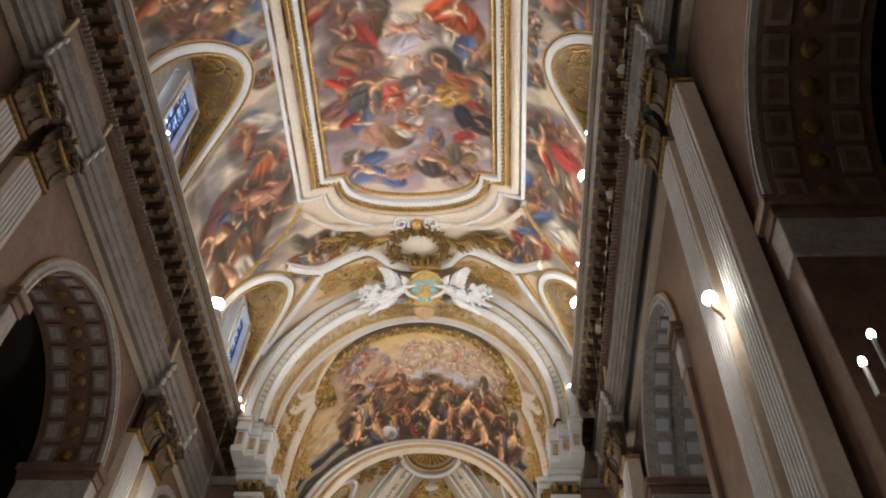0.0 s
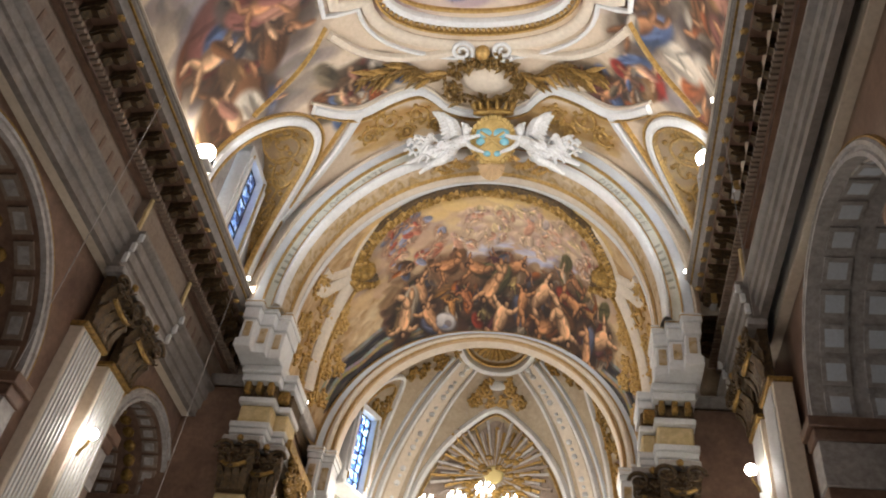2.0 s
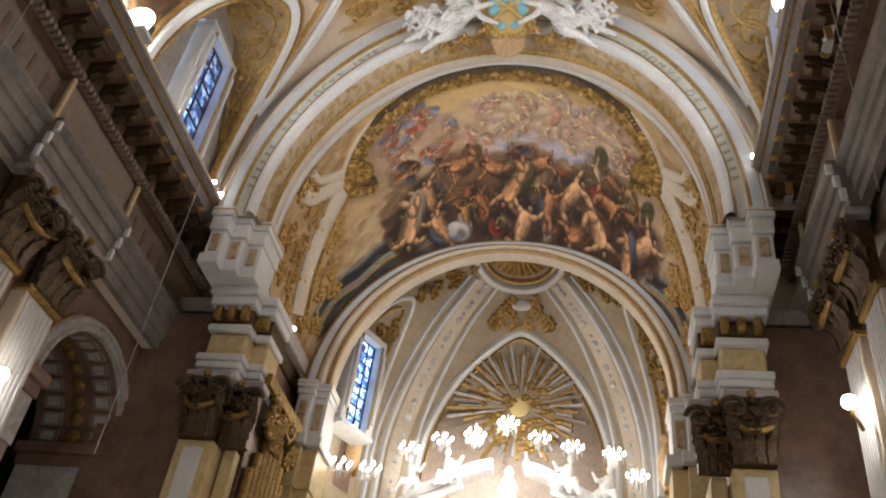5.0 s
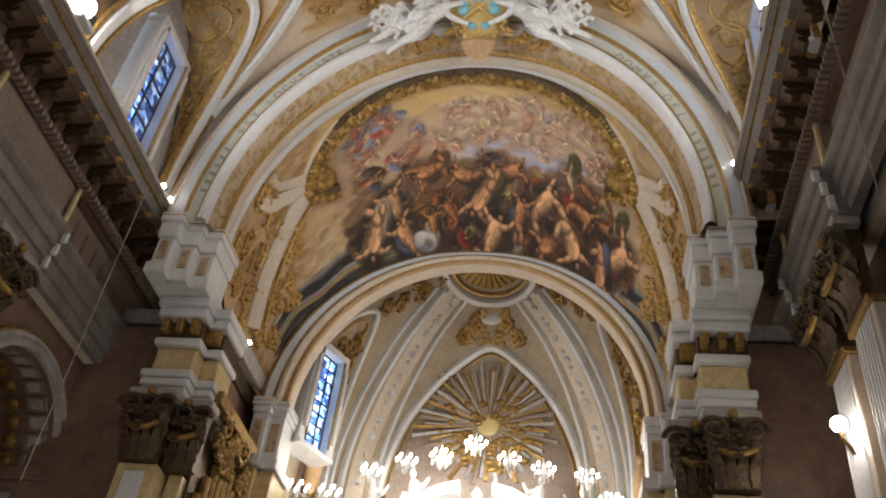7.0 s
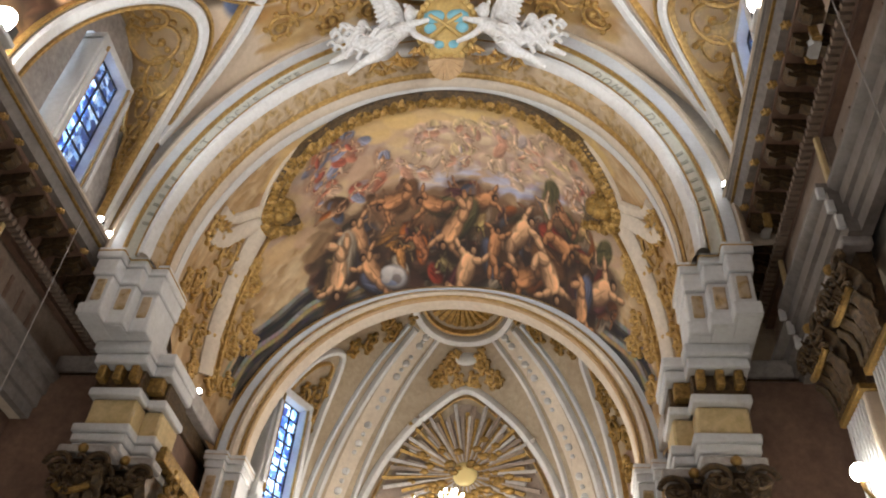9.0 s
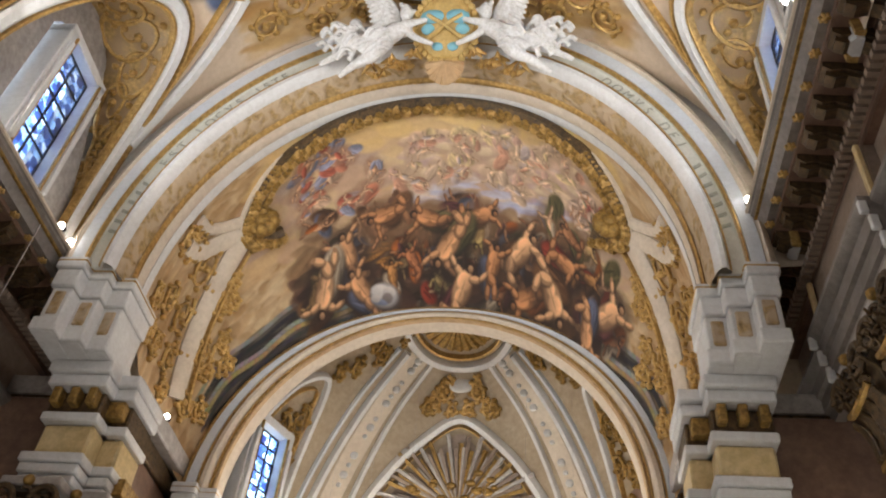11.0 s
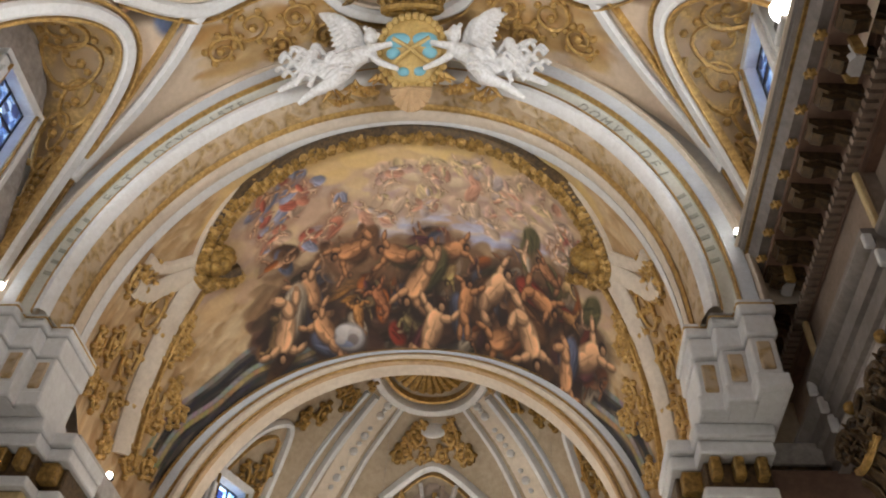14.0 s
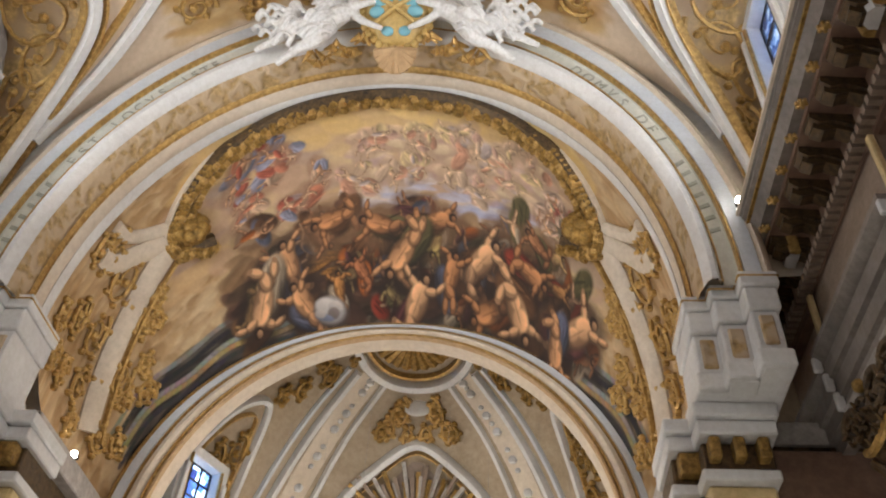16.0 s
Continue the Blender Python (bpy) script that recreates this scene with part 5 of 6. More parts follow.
for sg in (1, -1):
    g = lambda q: q if sg > 0 else 180 - q
    RB = thing("apse_rib", (0, 0, 0), "white moulded rib of the apse with a rosette band", "rib", "ribs of the apse")
    on_apse([(g(108), 60), (g(119), 45), (g(126), 25), (g(130), 5), (g(131), -12)], "inner_rib", prof(0.16, 0.16), WHITE, RB)
    on_apse([(g(126), 60), (g(133), 45), (g(139), 25), (g(143), 5), (g(144), -12)], "outer_rib", prof(0.2, 0.2), WHITE, RB)
    on_apse([(g(132), 60), (g(138), 46), (g(143), 26), (g(147), 5), (g(148), -12)], "outer_rib", prof(0.14, 0.12), BLUEGREY, RB, "grey-blue rib")
    on_apse([(g(117), 60), (g(126), 45), (g(132.5), 25), (g(136.5), 5), (g(137.5), -12)], "band", prof(0.62, 0.05), CREAM, RB, "cream band")
    h = Heap()
    for i in range(26):
        t = i / 25
        q = smooth_line([(g(117), 60), (g(126), 45), (g(132.5), 25), (g(136.5), 5), (g(137.5), -12)], 8)
        a, e = q[int(t * (len(q) - 1))]
        h.add(ball_data(apse(a, e, 0.1), 0.13 if i % 2 else 0.08, 7, 4, (1, 0.7, 1)))
    tagged(h.make("rosette_band", WHITE, RB, "row of white rosettes"), kind="stuff")
    # side recess with its rib
    on_apse([(g(151), -8), (g(151), 20), (g(153), 36), (g(158), 42), (g(168), 36), (g(176), 20)], "recess_rib", prof(0.2, 0.18), WHITE, RB)
    on_apse([(g(154), -8), (g(154), 19), (g(156), 33), (g(159), 38), (g(167), 33), (g(174), 19)], "recess_edge", prof(0.07, 0.14), GOLD, RB, "gilt edge")
    h = Heap()
    for a, e, r in ((158, 30, 4), (164, 26, 3.4), (156, 22, 3), (162, 18, 3), (158, 12, 2.6), (132, 64, 3.4), (140, 56, 3.6), (148, 50, 3), (154, 46, 2.6), (147, 58, 2.8), (138, 66, 2.6), (100, 52, 2.6), (106, 47, 2.4)):
        spiral_tubes(lambda u, v, l: apse(g(u), v, l), h, a, e, r, 1.5, 0.06, 1, a, 0.1)
    tagged(h.make("scrollwork", OLDGOLD, RB, "gilt scrollwork"), kind="stuff")
    nb = grid("niche_panel", lambda p, e: apse(g(p), e, 0.03), frange(155, 164, 6), frange(-12, 16, 8), BROWNM, RB, "dark painted niche")
    st = Heap()
    c = apse(g(159.5), -2, 0.3)
    st.add(ball_data(c + Vector((0, 0, -0.3)), 0.34, 10, 8, (0.8, 0.6, 2.2)))
    st.add(ball_data(c + Vector((0, 0, 0.62)), 0.16, 8, 6))
    st.add(ball_data(c + Vector((0.2, -0.05, 0.1)), 0.2, 8, 6, (0.8, 0.7, 1.6)))
    so = st.make("statue", OCHRE)
    md = so.modifiers.new("fuse", "REMESH")
    md.mode, md.voxel_size, md.use_smooth_shade = "VOXEL", 0.05, True
    tagged(so, "pale standing figure in a niche of the apse", "statue", "statues of the apse")
# pointed arch and glory of rays
GL = thing("glory", (0, 0, 0), "gilt rays and clouds in a pointed white arch above the altar", "relief")
ptd = [(130, -14), (128, 4), (125, 15), (119, 26), (108, 37), (90, 45), (72, 37), (61, 26), (55, 15), (52, 4), (50, -14)]
on_apse(ptd, "pointed_arch", prof(0.26, 0.28), WHITE, GL, "white pointed arch")
on_apse([(90 + (a - 90) * 0.93, e - 2.0) for a, e in ptd], "gilt_line", prof(0.06, 0.2), GOLD, GL, "gilt line")
grid("back_panel", lambda u, v: apse(90 + u * (37 * max(0.0, 1 - max(0, v + 12) ** 2.6 / 54 ** 2.6)), v, 0.06), frange(-1, 1, 14), frange(-14, 41, 20), TAUPE, GL, "brown ground")
_rr = random.Random(8)
for k in range(84):
    t = 2 * math.pi * k / 84 + _rr.uniform(-0.03, 0.03)
    L = (17.5 if k % 2 else 14.5) * _rr.uniform(0.85, 1.06)
    pts = [apse(90 + math.cos(t) * q * 1.7, 23 + math.sin(t) * q, 0.22 - 0.08 * i) for i, q in enumerate((3, L))]
    v, f = tube_data(pts, [0.025, 0.085], 4)
    mesh_ob("ray", v, f, (OLDGOLD, GREYM, TAUPE)[k % 3], GL)
h = Heap()
for k in range(170):
    t, q = _rr.uniform(0, 6.28), _rr.uniform(3.2, 12)
    if _rr.random() < 0.5 * math.sin(t) + 0.2:
        continue
    h.add(ball_data(apse(90 + math.cos(t) * q * 1.7, 21 + math.sin(t) * q, 0.26), _rr.uniform(0.06, 0.15), 7, 5, (1.3, 0.8, 0.8)))
tagged(h.make("clouds", OLDGOLD, GL, "old gold clouds"), kind="stuff")
v, f = ball_data(apse(90, 23, 0.2), 0.4, 16, 8, (1, 0.25, 1.1))
mesh_ob("sun_disc", v, f, plain("pale_yellow_glass", (0.75, 0.60, 0.26), 0.45), GL, "pale yellow disc")
# boss with a gilt shell at the crown of the apse
BS = thing("shell_boss", (0, 0, 0), "gilt shell in a white ring at the crown of the apse", "boss")
on_apse([(150, 71), (130, 64), (110, 60), (90, 59), (70, 60), (50, 64), (30, 71)], "ring", prof(0.3, 0.22), WHITE, BS, "white ring")
on_apse([(146, 74), (128, 67), (109, 63), (90, 62), (71, 63), (52, 67), (34, 74)], "ring", prof(0.12, 0.2), GOLD, BS, "gilt ring")
for k in range(13):
    t = math.pi * (0.06 + 0.88 * k / 12)
    c = Vector((AX, 38.3, 30.95))
    e_ = c + Vector((math.cos(t) * 1.15, 1.15 * math.sin(t) * 0.95, -0.35 * math.sin(t)))
    v, f = tube_data([c, c.lerp(e_, 0.5) - Vector((0, 0, 0.1)), e_], [0.05, 0.11, 0.15], 6)
    mesh_ob("lobe", v, f, OLDGOLD, BS)
h = Heap()
for sg in (1, -1):
    for a, e, r in ((8, 53, 4), (13, 48, 3), (4, 47, 3)):
        spiral_tubes(lambda u, v, l: apse(90 + sg * u, v, l), h, a, e, r, 1.4, 0.06, sg, a, 0.1)
CT = thing("apse_cartouche", (0, 0, 0), "gilt scroll cartouche below the shell of the apse", "cartouche")
tagged(h.make("scrollwork", GOLD, CT), kind="stuff")
v, f = ball_data(apse(90, 54, 0.05), 0.4, 12, 8, (1, 0.3, 0.7))
mesh_ob("plate", v, f, WHITE, CT)
# tall window in the apse
aw = window(-1, 0, 0, 0.5, 0, 3.1, 3, 8, "tall leaded window with bright blue light in the apse")
aw.matrix_basis = Matrix.Translation((-4.5, 38.2, 23.7)) @ Matrix.Rotation(radians(-25), 4, "Z")
bk = box("backdrop", -0.03, 0.03, -0.5, 0.5, 0, 3.1, glow("bright_sky", (0.65, 0.85, 1.0), 6.0))
bk.matrix_basis = Matrix.Translation((-4.58, 38.23, 23.7)) @ Matrix.Rotation(radians(-25), 4, "Z")
tagged(bk, "bright sky behind the apse window", "sky", kind="structure")

# ---- high altar ----
AL = thing("altar", (AX, 40.6, 0), "white marble high altar with a broken pediment", "altar")
box("body", -2.6, 2.6, 0, 1.0, 0, 22.0, GREYM, AL)
for sg in (-1, 1):
    prof_a = [(0, 0), (0, 0.32), (-0.5, 0.36), (-0.6, 0.2), (-0.5, 0)]
    P = [(sg * x, -0.1, z) for x, z in ((0.5, 23.4), (1.1, 23.25), (1.8, 22.9), (2.5, 22.5), (3.1, 22.3))]
    sweep("pediment_arm", P, [(0, 1, 0)] * 5, [(0, 0, 1)] * 5, prof_a, WHITE, AL, "white curved pediment arm")
    box("entablature", sg * 1.9 - 1.1, sg * 1.9 + 1.1, -0.6, 0.9, 21.6, 22.2, WHITE, AL)
v, f = tube_data([(0, 0, z) for z in (22.2, 22.5, 22.7, 23.0, 23.3, 23.45, 23.6, 23.8)], [0.42, 0.38, 0.26, 0.34, 0.2, 0.12, 0.17, 0.03], 12)
mesh_ob("finial", v, f, WHITE, AL, "white turned finial")
for sg in (-1, 1):
    h = Heap()
    _q = random.Random(20 + sg)
    for k in range(2):                                    # seated figures leaning on the slope
        x, z = AX + sg * (1.75 + 1.2 * k), 23.0 - 0.3 * k
        h.add(tube_data([(x, 40.2, z), (x + sg * 0.08, 40.15, z + 0.35), (x + sg * 0.16, 40.1, z + 0.7)], [0.26, 0.22, 0.14], 8))
        h.add(ball_data((x + sg * 0.2, 40.05, z + 0.9), 0.13, 8, 6, (0.9, 0.9, 1.2)))
        h.add(tube_data([(x, 40.1, z + 0.05), (x + sg * 0.35, 39.85, z + 0.1), (x + sg * 0.5, 39.8, z - 0.35)], [0.17, 0.14, 0.07], 7))
        h.add(tube_data([(x + sg * 0.14, 40.1, z + 0.6), (x - sg * 0.2, 39.9, z + 0.45), (x - sg * 0.35, 39.9, z + 0.75)], [0.1, 0.08, 0.05], 7))
        for q in range(7):
            a = _q.uniform(0, 6.28)
            h.add(tube_data([(x + 0.2 * math.cos(a), 40.0, z + 0.2), (x + 0.3 * math.cos(a), 39.85, z), (x + 0.34 * math.cos(a) + sg * 0.1, 39.9, z - 0.3)], [0.05, 0.08, 0.03], 5))
    h.add(tube_data([(AX + sg * 1.4, 40.25, 22.95), (AX + sg * 2.4, 40.25, 22.5), (AX + sg * 3.4, 40.25, 22.2)], [0.16, 0.2, 0.16], 7))
    ob = h.make("statue", STATUE)
    md = ob.modifiers.new("fuse", "REMESH")
    md.mode, md.voxel_size, md.use_smooth_shade = "VOXEL", 0.05, True
    tagged(ob, "white stucco figure group resting on the altar pediment", "statue", "statues on the altar")
# added fill lamp without a fixture, brightens the altar pediment
lamp("AREA", "altar_lamp", look((-0.2, 38.2, 24.3), (-0.1, 40.6, 22.9)), 360, (1, 0.97, 0.93), 0.6, 120)


# ---- chandeliers ----
def chandelier():
    t = thing("chandelier", (0, 0, 0), "lit crystal chandelier with candle bulbs hanging before the altar", "chandelier", "chandeliers of the choir")
    v, f = tube_data([(0, 0, 0.5), (0, 0, 7)], [0.004, 0.004], 4)
    mesh_ob("chain", v, f, GREYM, t)
    v, f = tube_data([(0, 0, z) for z in (-0.55, -0.4, -0.15, 0.1, 0.3, 0.5)], [0.02, 0.09, 0.05, 0.11, 0.05, 0.02], 8)
    mesh_ob("stem", v, f, CRYSTAL, t)
    for k in range(6):
        a = k * math.pi / 3
        c, s_ = math.cos(a), math.sin(a)
        v, f = tube_data([(c * r, s_ * r, z) for r, z in ((0.04, -0.1), (0.18, -0.22), (0.32, -0.16), (0.4, 0.0))], [0.02] * 4, 5)
        arm = mesh_ob("arm", v, f, CRYSTAL, t)
        v, f = ball_data((c * 0.4, s_ * 0.4, 0.1), 0.055, 8, 6, (1, 1, 1.8))
        mesh_ob("bulb", v, f, BULB, arm, "lit candle bulb")
        h = Heap()
        for z in (-0.12, -0.22, -0.31):
            h.add(ball_data((c * 0.36, s_ * 0.36, z), 0.04, 5, 4, (0.8, 0.8, 1.4)))
        h.make("drops", CRYSTAL, arm, "crystal drops")
    return t


CH_AT = ((-3.6, 38.3, 22.4), (-2.55, 38.5, 23.2), (-1.6, 38.6, 23.6), (-0.62, 38.7, 23.85), (0.36, 38.7, 24.3), (1.36, 38.6, 23.8), (2.35, 38.5, 23.5), (3.55, 38.4, 23.3), (4.2, 38.3, 22.6), (-4.4, 37.9, 22.3))
cd = chandelier()
cd.location = CH_AT[0]
cd.scale = (0.72, 0.72, 0.72)
for p in CH_AT[1:]:
    copy_thing(cd, pose(*p))


# ---- spotlights and floodlights ----
def spot_lamp():
    t = thing("spotlight", (0, 0, 0), "small lit spotlight on the cornice edge", "spotlight", "spotlights on the cornice")
    v, f = tube_data([(0, 0, 0), (0, 0, 0.08)], [0.03, 0.03], 6)
    mesh_ob("stand", v, f, BLACK, t)
    v, f = tube_data([(0, 0.12, 0.1), (0, 0.0, 0.1)], [0.05, 0.07], 8)
    mesh_ob("housing", v, f, BLACK, t)
    v, f = ball_data((0, -0.03, 0.1), 0.075, 8, 6)
    mesh_ob("bulb", v, f, BULB, t, "lit lens")
    return t


sp = spot_lamp()
SP_AT = [(6.86, y, CZS[1]) for y in (18.6, 24.3, 30.9, 31.2, 31.9, 32.8, 34.1)] + [(-7.16, y, CZS[-1]) for y in (17.7, 30.6, 31.1, 31.5, 32.1, 32.6)] + [(s * 5.68, y, 24.98) for s in (-1, 1) for y in (34.9, 36.6)] + [(-5.9, 32.5, 24.62), (5.95, 32.6, 24.62)]
sp.location = SP_AT[0]
for p in SP_AT[1:]:
    copy_thing(sp, pose(*p))


def floodlight():
    t = thing("floodlight", (0, 0, 0), "glaring floodlight in a metal box on the cornice", "floodlight", "floodlights on the cornice")
    box("bracket", -0.3, 0.3, -0.2, 0.3, 0.0, 0.12, WHITE, t, "pale metal tray")
    box("housing", -0.24, 0.24, -0.05, 0.25, 0.12, 0.5, BLACK, t)
    # glowing glass made larger than its housing, its size stands for the glare
    v, f = ball_data((0, -0.1, 0.38), 0.38, 14, 8, (1, 0.5, 1))
    mesh_ob("glass", v, f, FLOODGLOW, t, "lit glass, enlarged for glare")
    return t


fd = floodlight()
FD_AT = ((-7.25, 25.6, CZS[-1]), (7.05, 26.6, CZS[1]), (7.05, 20.6, CZS[1]))
fd.location = FD_AT[0]
for p in FD_AT[1:]:
    copy_thing(fd, pose(*p))


def wall_lamp():
    t = thing("wall_lamp", (0, 0, 0), "bright globe lamp on a bracket between pilasters", "lamp", "lamps on the pilasters")
    v, f = tube_data([(0, 0, -0.5), (0, -0.05, -0.35), (0, -0.14, -0.2), (0, -0.16, -0.05)], [0.04] * 4, 6)
    mesh_ob("bracket", v, f, OLDGOLD, t)
    v, f = ball_data((0, -0.16, 0.1), 0.15, 12, 8)
    mesh_ob("globe", v, f, FLOODGLOW, t, "lit globe")
    return t


wl = wall_lamp()
WL_AT = ((-8.35, 27.7, 19.1, 90), (8.05, 30.4, 20.75, -90), (8.1, 15.0, 15.2, -90))
wl.matrix_basis = pose(*WL_AT[0][:3], 0, 0, 90)
for x, y, z, r in WL_AT[1:]:
    copy_thing(wl, pose(x, y, z, 0, 0, r))
for x, y, z, w in ((-7.9, 27.7, 19.3, 2), (7.6, 30.4, 20.95, 8), (7.6, 15.0, 15.4, 4)):
    lamp("POINT", "wall_lamp_light", pose(x, y, z), w, (1, 0.92, 0.8), 0.15)


def candle_sconce():
    t = thing("candle_sconce", (8.75, 10.88, 9.32), "gilt wall sconce with two lit white candles", "sconce")
    box("back_plate", -0.06, 0.0, -0.12, 0.12, -0.3, 0.2, OLDGOLD, t, "gilt back plate", 0.02)
    for dy, dz in ((0.0, 0.0), (0.45, -0.01)):
        v, f = tube_data([(-0.04, 0, -0.1), (-0.25, dy * 0.5, dz - 0.2), (-0.55, dy, dz)], [0.025] * 3, 6)
        arm = mesh_ob("arm", v, f, OLDGOLD, t)
        v, f = tube_data([(-0.55, dy, dz), (-0.55, dy, dz + 0.5)], [0.03, 0.03], 8)
        mesh_ob("candle", v, f, WHITE, arm, "white candle tube")
        v, f = ball_data((-0.55, dy, dz + 0.56), 0.05, 8, 6, (1, 1, 1.5))
        mesh_ob("bulb", v, f, BULB, arm, "lit candle bulb")


candle_sconce()
for x, y, l in ((-7.3, 23.0, 9), (7.0, 24.4, 7), (-7.3, 30.2, 8)):
    cz = CZS[-1 if x < 0 else 1]
    v, f = tube_data([(x, y, cz - 0.1), (x + 0.02, y, cz - l)], [0.012, 0.012], 4)
    c = mesh_ob("cable", v, f, GREYM)
    tagged(c, "thin grey cable hanging from the cornice", "cable", "cables")

# ---- cartouche and bands at the end of the nave vault ----
BD = thing("scroll_band", (0, 0, 0), "white and gilt scrolled band across the end of the vault", "band")
half = [(-5.75, 28.0), (-5.1, 28.75), (-4.4, 29.15), (-3.4, 29.0), (-2.5, 28.95), (-2.0, 29.3), (-1.5, 29.9), (-0.8, 30.25), (0, 30.35)]
line = smooth_line(half, 8)
line = line + [(-x, y) for x, y in reversed(line[:-1])]
on_vault(line, "band", prof(0.36, 0.2), WHITE, BD, "white band")
on_vault([(x, y + 0.28) for x, y in line], "gilt_edge", prof(0.07, 0.16), GOLD, BD, "gilt edge")
on_vault([(x, y - 0.27) for x, y in line], "cream_edge", prof(0.12, 0.14), CREAM, BD)
for s in (-1, 1):
    LG = thing("diagonal_rib", (0, 0, 0), "white and gilt rib between lunette and great arch", "rib", "ribs of the vault's end")
    on_vault(smooth_line([(s * 4.5, 29.2), (s * 5.1, 29.9), (s * 5.9, 30.6), (s * 6.6, 31.0), (s * 7.1, 31.2)], 6), "rib", prof(0.3, 0.16), WHITE, LG)
    on_vault(smooth_line([(s * 4.85, 29.05), (s * 5.45, 29.7), (s * 6.2, 30.4), (s * 6.9, 30.95)], 6), "gilt_rib", prof(0.1, 0.16), GOLD, LG, "gilt rib")
    on_vault(smooth_line([(s * 4.95, 25.3), (s * 5.5, 26.0), (s * 6.2, 26.5), (s * 7.0, 26.7)], 6), "gilt_rib", prof(0.1, 0.14), GOLD, LG, "gilt rib")
    on_vault(smooth_line([(s * 4.9, 25.6), (s * 4.2, 26.6), (s * 3.2, 27.3), (s * 2.0, 27.55), (s * 0.9, 27.5)], 6), "scroll", prof(0.3, 0.2), CREAM, LG, "cream scroll")
    h = Heap()
    for x, y, r in ((3.6, 29.9, 0.5), (2.6, 30.0, 0.45), (4.3, 30.3, 0.4), (3.1, 30.6, 0.35), (2.0, 30.6, 0.32)):
        spiral_tubes(lambda u, v, l: vault(u, v, l)[0], h, s * x, y, r, 1.5, 0.06, s, x * 3, 0.07)
    tagged(h.make("panel_scrollwork", GOLD, LG, "gilt scrollwork"), kind="stuff")
WR = thing("wreath_cartouche", (0, 0, 0), "cream cartouche in a gilt wreath with palm branches, darkened for shade", "cartouche")
_rr = random.Random(17)
h = Heap()
# old gilt leaves, coloured darker to stand for deep shade in the relief
for k in range(260):
    t = _rr.uniform(0, 2 * math.pi)
    q = _rr.uniform(0.78, 1.2)
    x, y = 1.3 * q * math.cos(t), 28.8 + 0.95 * q * math.sin(t)
    a, b = vault(x, y, _rr.uniform(0.06, 0.2))[0], vault(x + _rr.gauss(0, 0.17), y + _rr.gauss(0, 0.17), _rr.uniform(0.22, 0.46))[0]
    h.add(tube_data([a, a.lerp(b, 0.6), b], [0.03, 0.085, 0.015], 5))
tagged(h.make("wreath", DARKGILT, WR, "wreath of small gilt leaves"), kind="stuff")
v, f = ball_data(vault(0, 28.7, 0.05)[0], 0.95, 20, 8, (1, 0.72, 0.14))
mesh_ob("plate", v, f, CREAM, WR, "cream oval plate")
for s in (-1, 1):
    for k in range(54):
        t = k / 53
        x, y = s * (1.35 + 2.6 * t), 28.35 - 0.75 * t + 0.35 * math.sin(t * 9) * (1 - t)
        d = _rr.uniform(-0.55, 0.55)
        a, b = vault(x, y, 0.12)[0], vault(x + s * 0.7, y + d, _rr.uniform(0.2, 0.5))[0]
        v, f = tube_data([a, a.lerp(b, 0.5), b], [0.05, 0.1, 0.02], 5)
        mesh_ob("palm_leaf", v, f, DARKGILT if k % 4 else GOLD, WR)
    P = [vault(s * 0.75 + 0.42 * (1 - 0.8 * t) * math.cos(0.6 + s * t * 10.5), 27.45 + 0.42 * (1 - 0.8 * t) * math.sin(0.6 + s * t * 10.5), 0.2)[0] for t in frange(0, 1, 28)]
    v, f = tube_data(P, [0.1 - 0.05 * i / 27 for i in range(28)], 6)
    mesh_ob("volute", v, f, WHITE, WR, "white volute")
v, f = ball_data(vault(0, 27.5, 0.25)[0], 0.28, 10, 6)
mesh_ob("knot", v, f, GOLD, WR, "gilt knot")

# ---- coat of arms with two angels over the great arch ----
SC = Vector((0.3, 30.55, 34.0))
LEAN = Matrix.Translation(SC) @ Matrix.Rotation(radians(42), 4, "X") @ Matrix.Scale(1.1, 4)
CO = thing("coat_of_arms", SC, "oval blue and gilt shield under a gilt crown", "coat of arms")
CO.matrix_basis = LEAN
v, f = ball_data((0, 0, 0), 0.7, 20, 10, (1, 0.35, 1.1))
mesh_ob("shield", v, f, GILTPAINT, CO, "gilt oval shield")
for x, z, r, sq in ((-0.27, 0.22, 0.3, (1, 0.4, 0.6)), (0.27, 0.22, 0.3, (1, 0.4, 0.6)), (-0.36, -0.06, 0.2, (1, 0.4, 0.7)), (0.36, -0.06, 0.2, (1, 0.4, 0.7)), (-0.17, -0.45, 0.14, (1, 0.4, 0.8)), (0.17, -0.45, 0.14, (1, 0.4, 0.8))):
    v, f = ball_data((x, -0.17, z), r, 10, 6, sq)
    mesh_ob("blue_field", v, f, BLUEPAINT, CO, "light blue field")
h = Heap()
for k in range(30):
    t = 2 * math.pi * k / 30
    h.add(ball_data((0.72 * math.cos(t), -0.05, 0.8 * math.sin(t)), 0.1, 6, 4))
h.add(tube_data([(-0.4, -0.26, -0.3), (0, -0.32, 0.0), (0.4, -0.26, 0.25)], [0.05] * 3, 6))
h.add(tube_data([(0.4, -0.26, -0.3), (0, -0.32, 0.0), (-0.4, -0.26, 0.25)], [0.05] * 3, 6))
h.make("scroll_rim", GILTPAINT, CO, "gilt scroll rim")
v, f = tube_data([(0.62 * math.cos(t), -0.1 + 0.3 * math.sin(t), 0.92) for t in frange(0, 2 * math.pi, 25)], [0.09] * 25, 6)
crown = mesh_ob("crown", v, f, OLDGOLD, CO, "gilt crown")
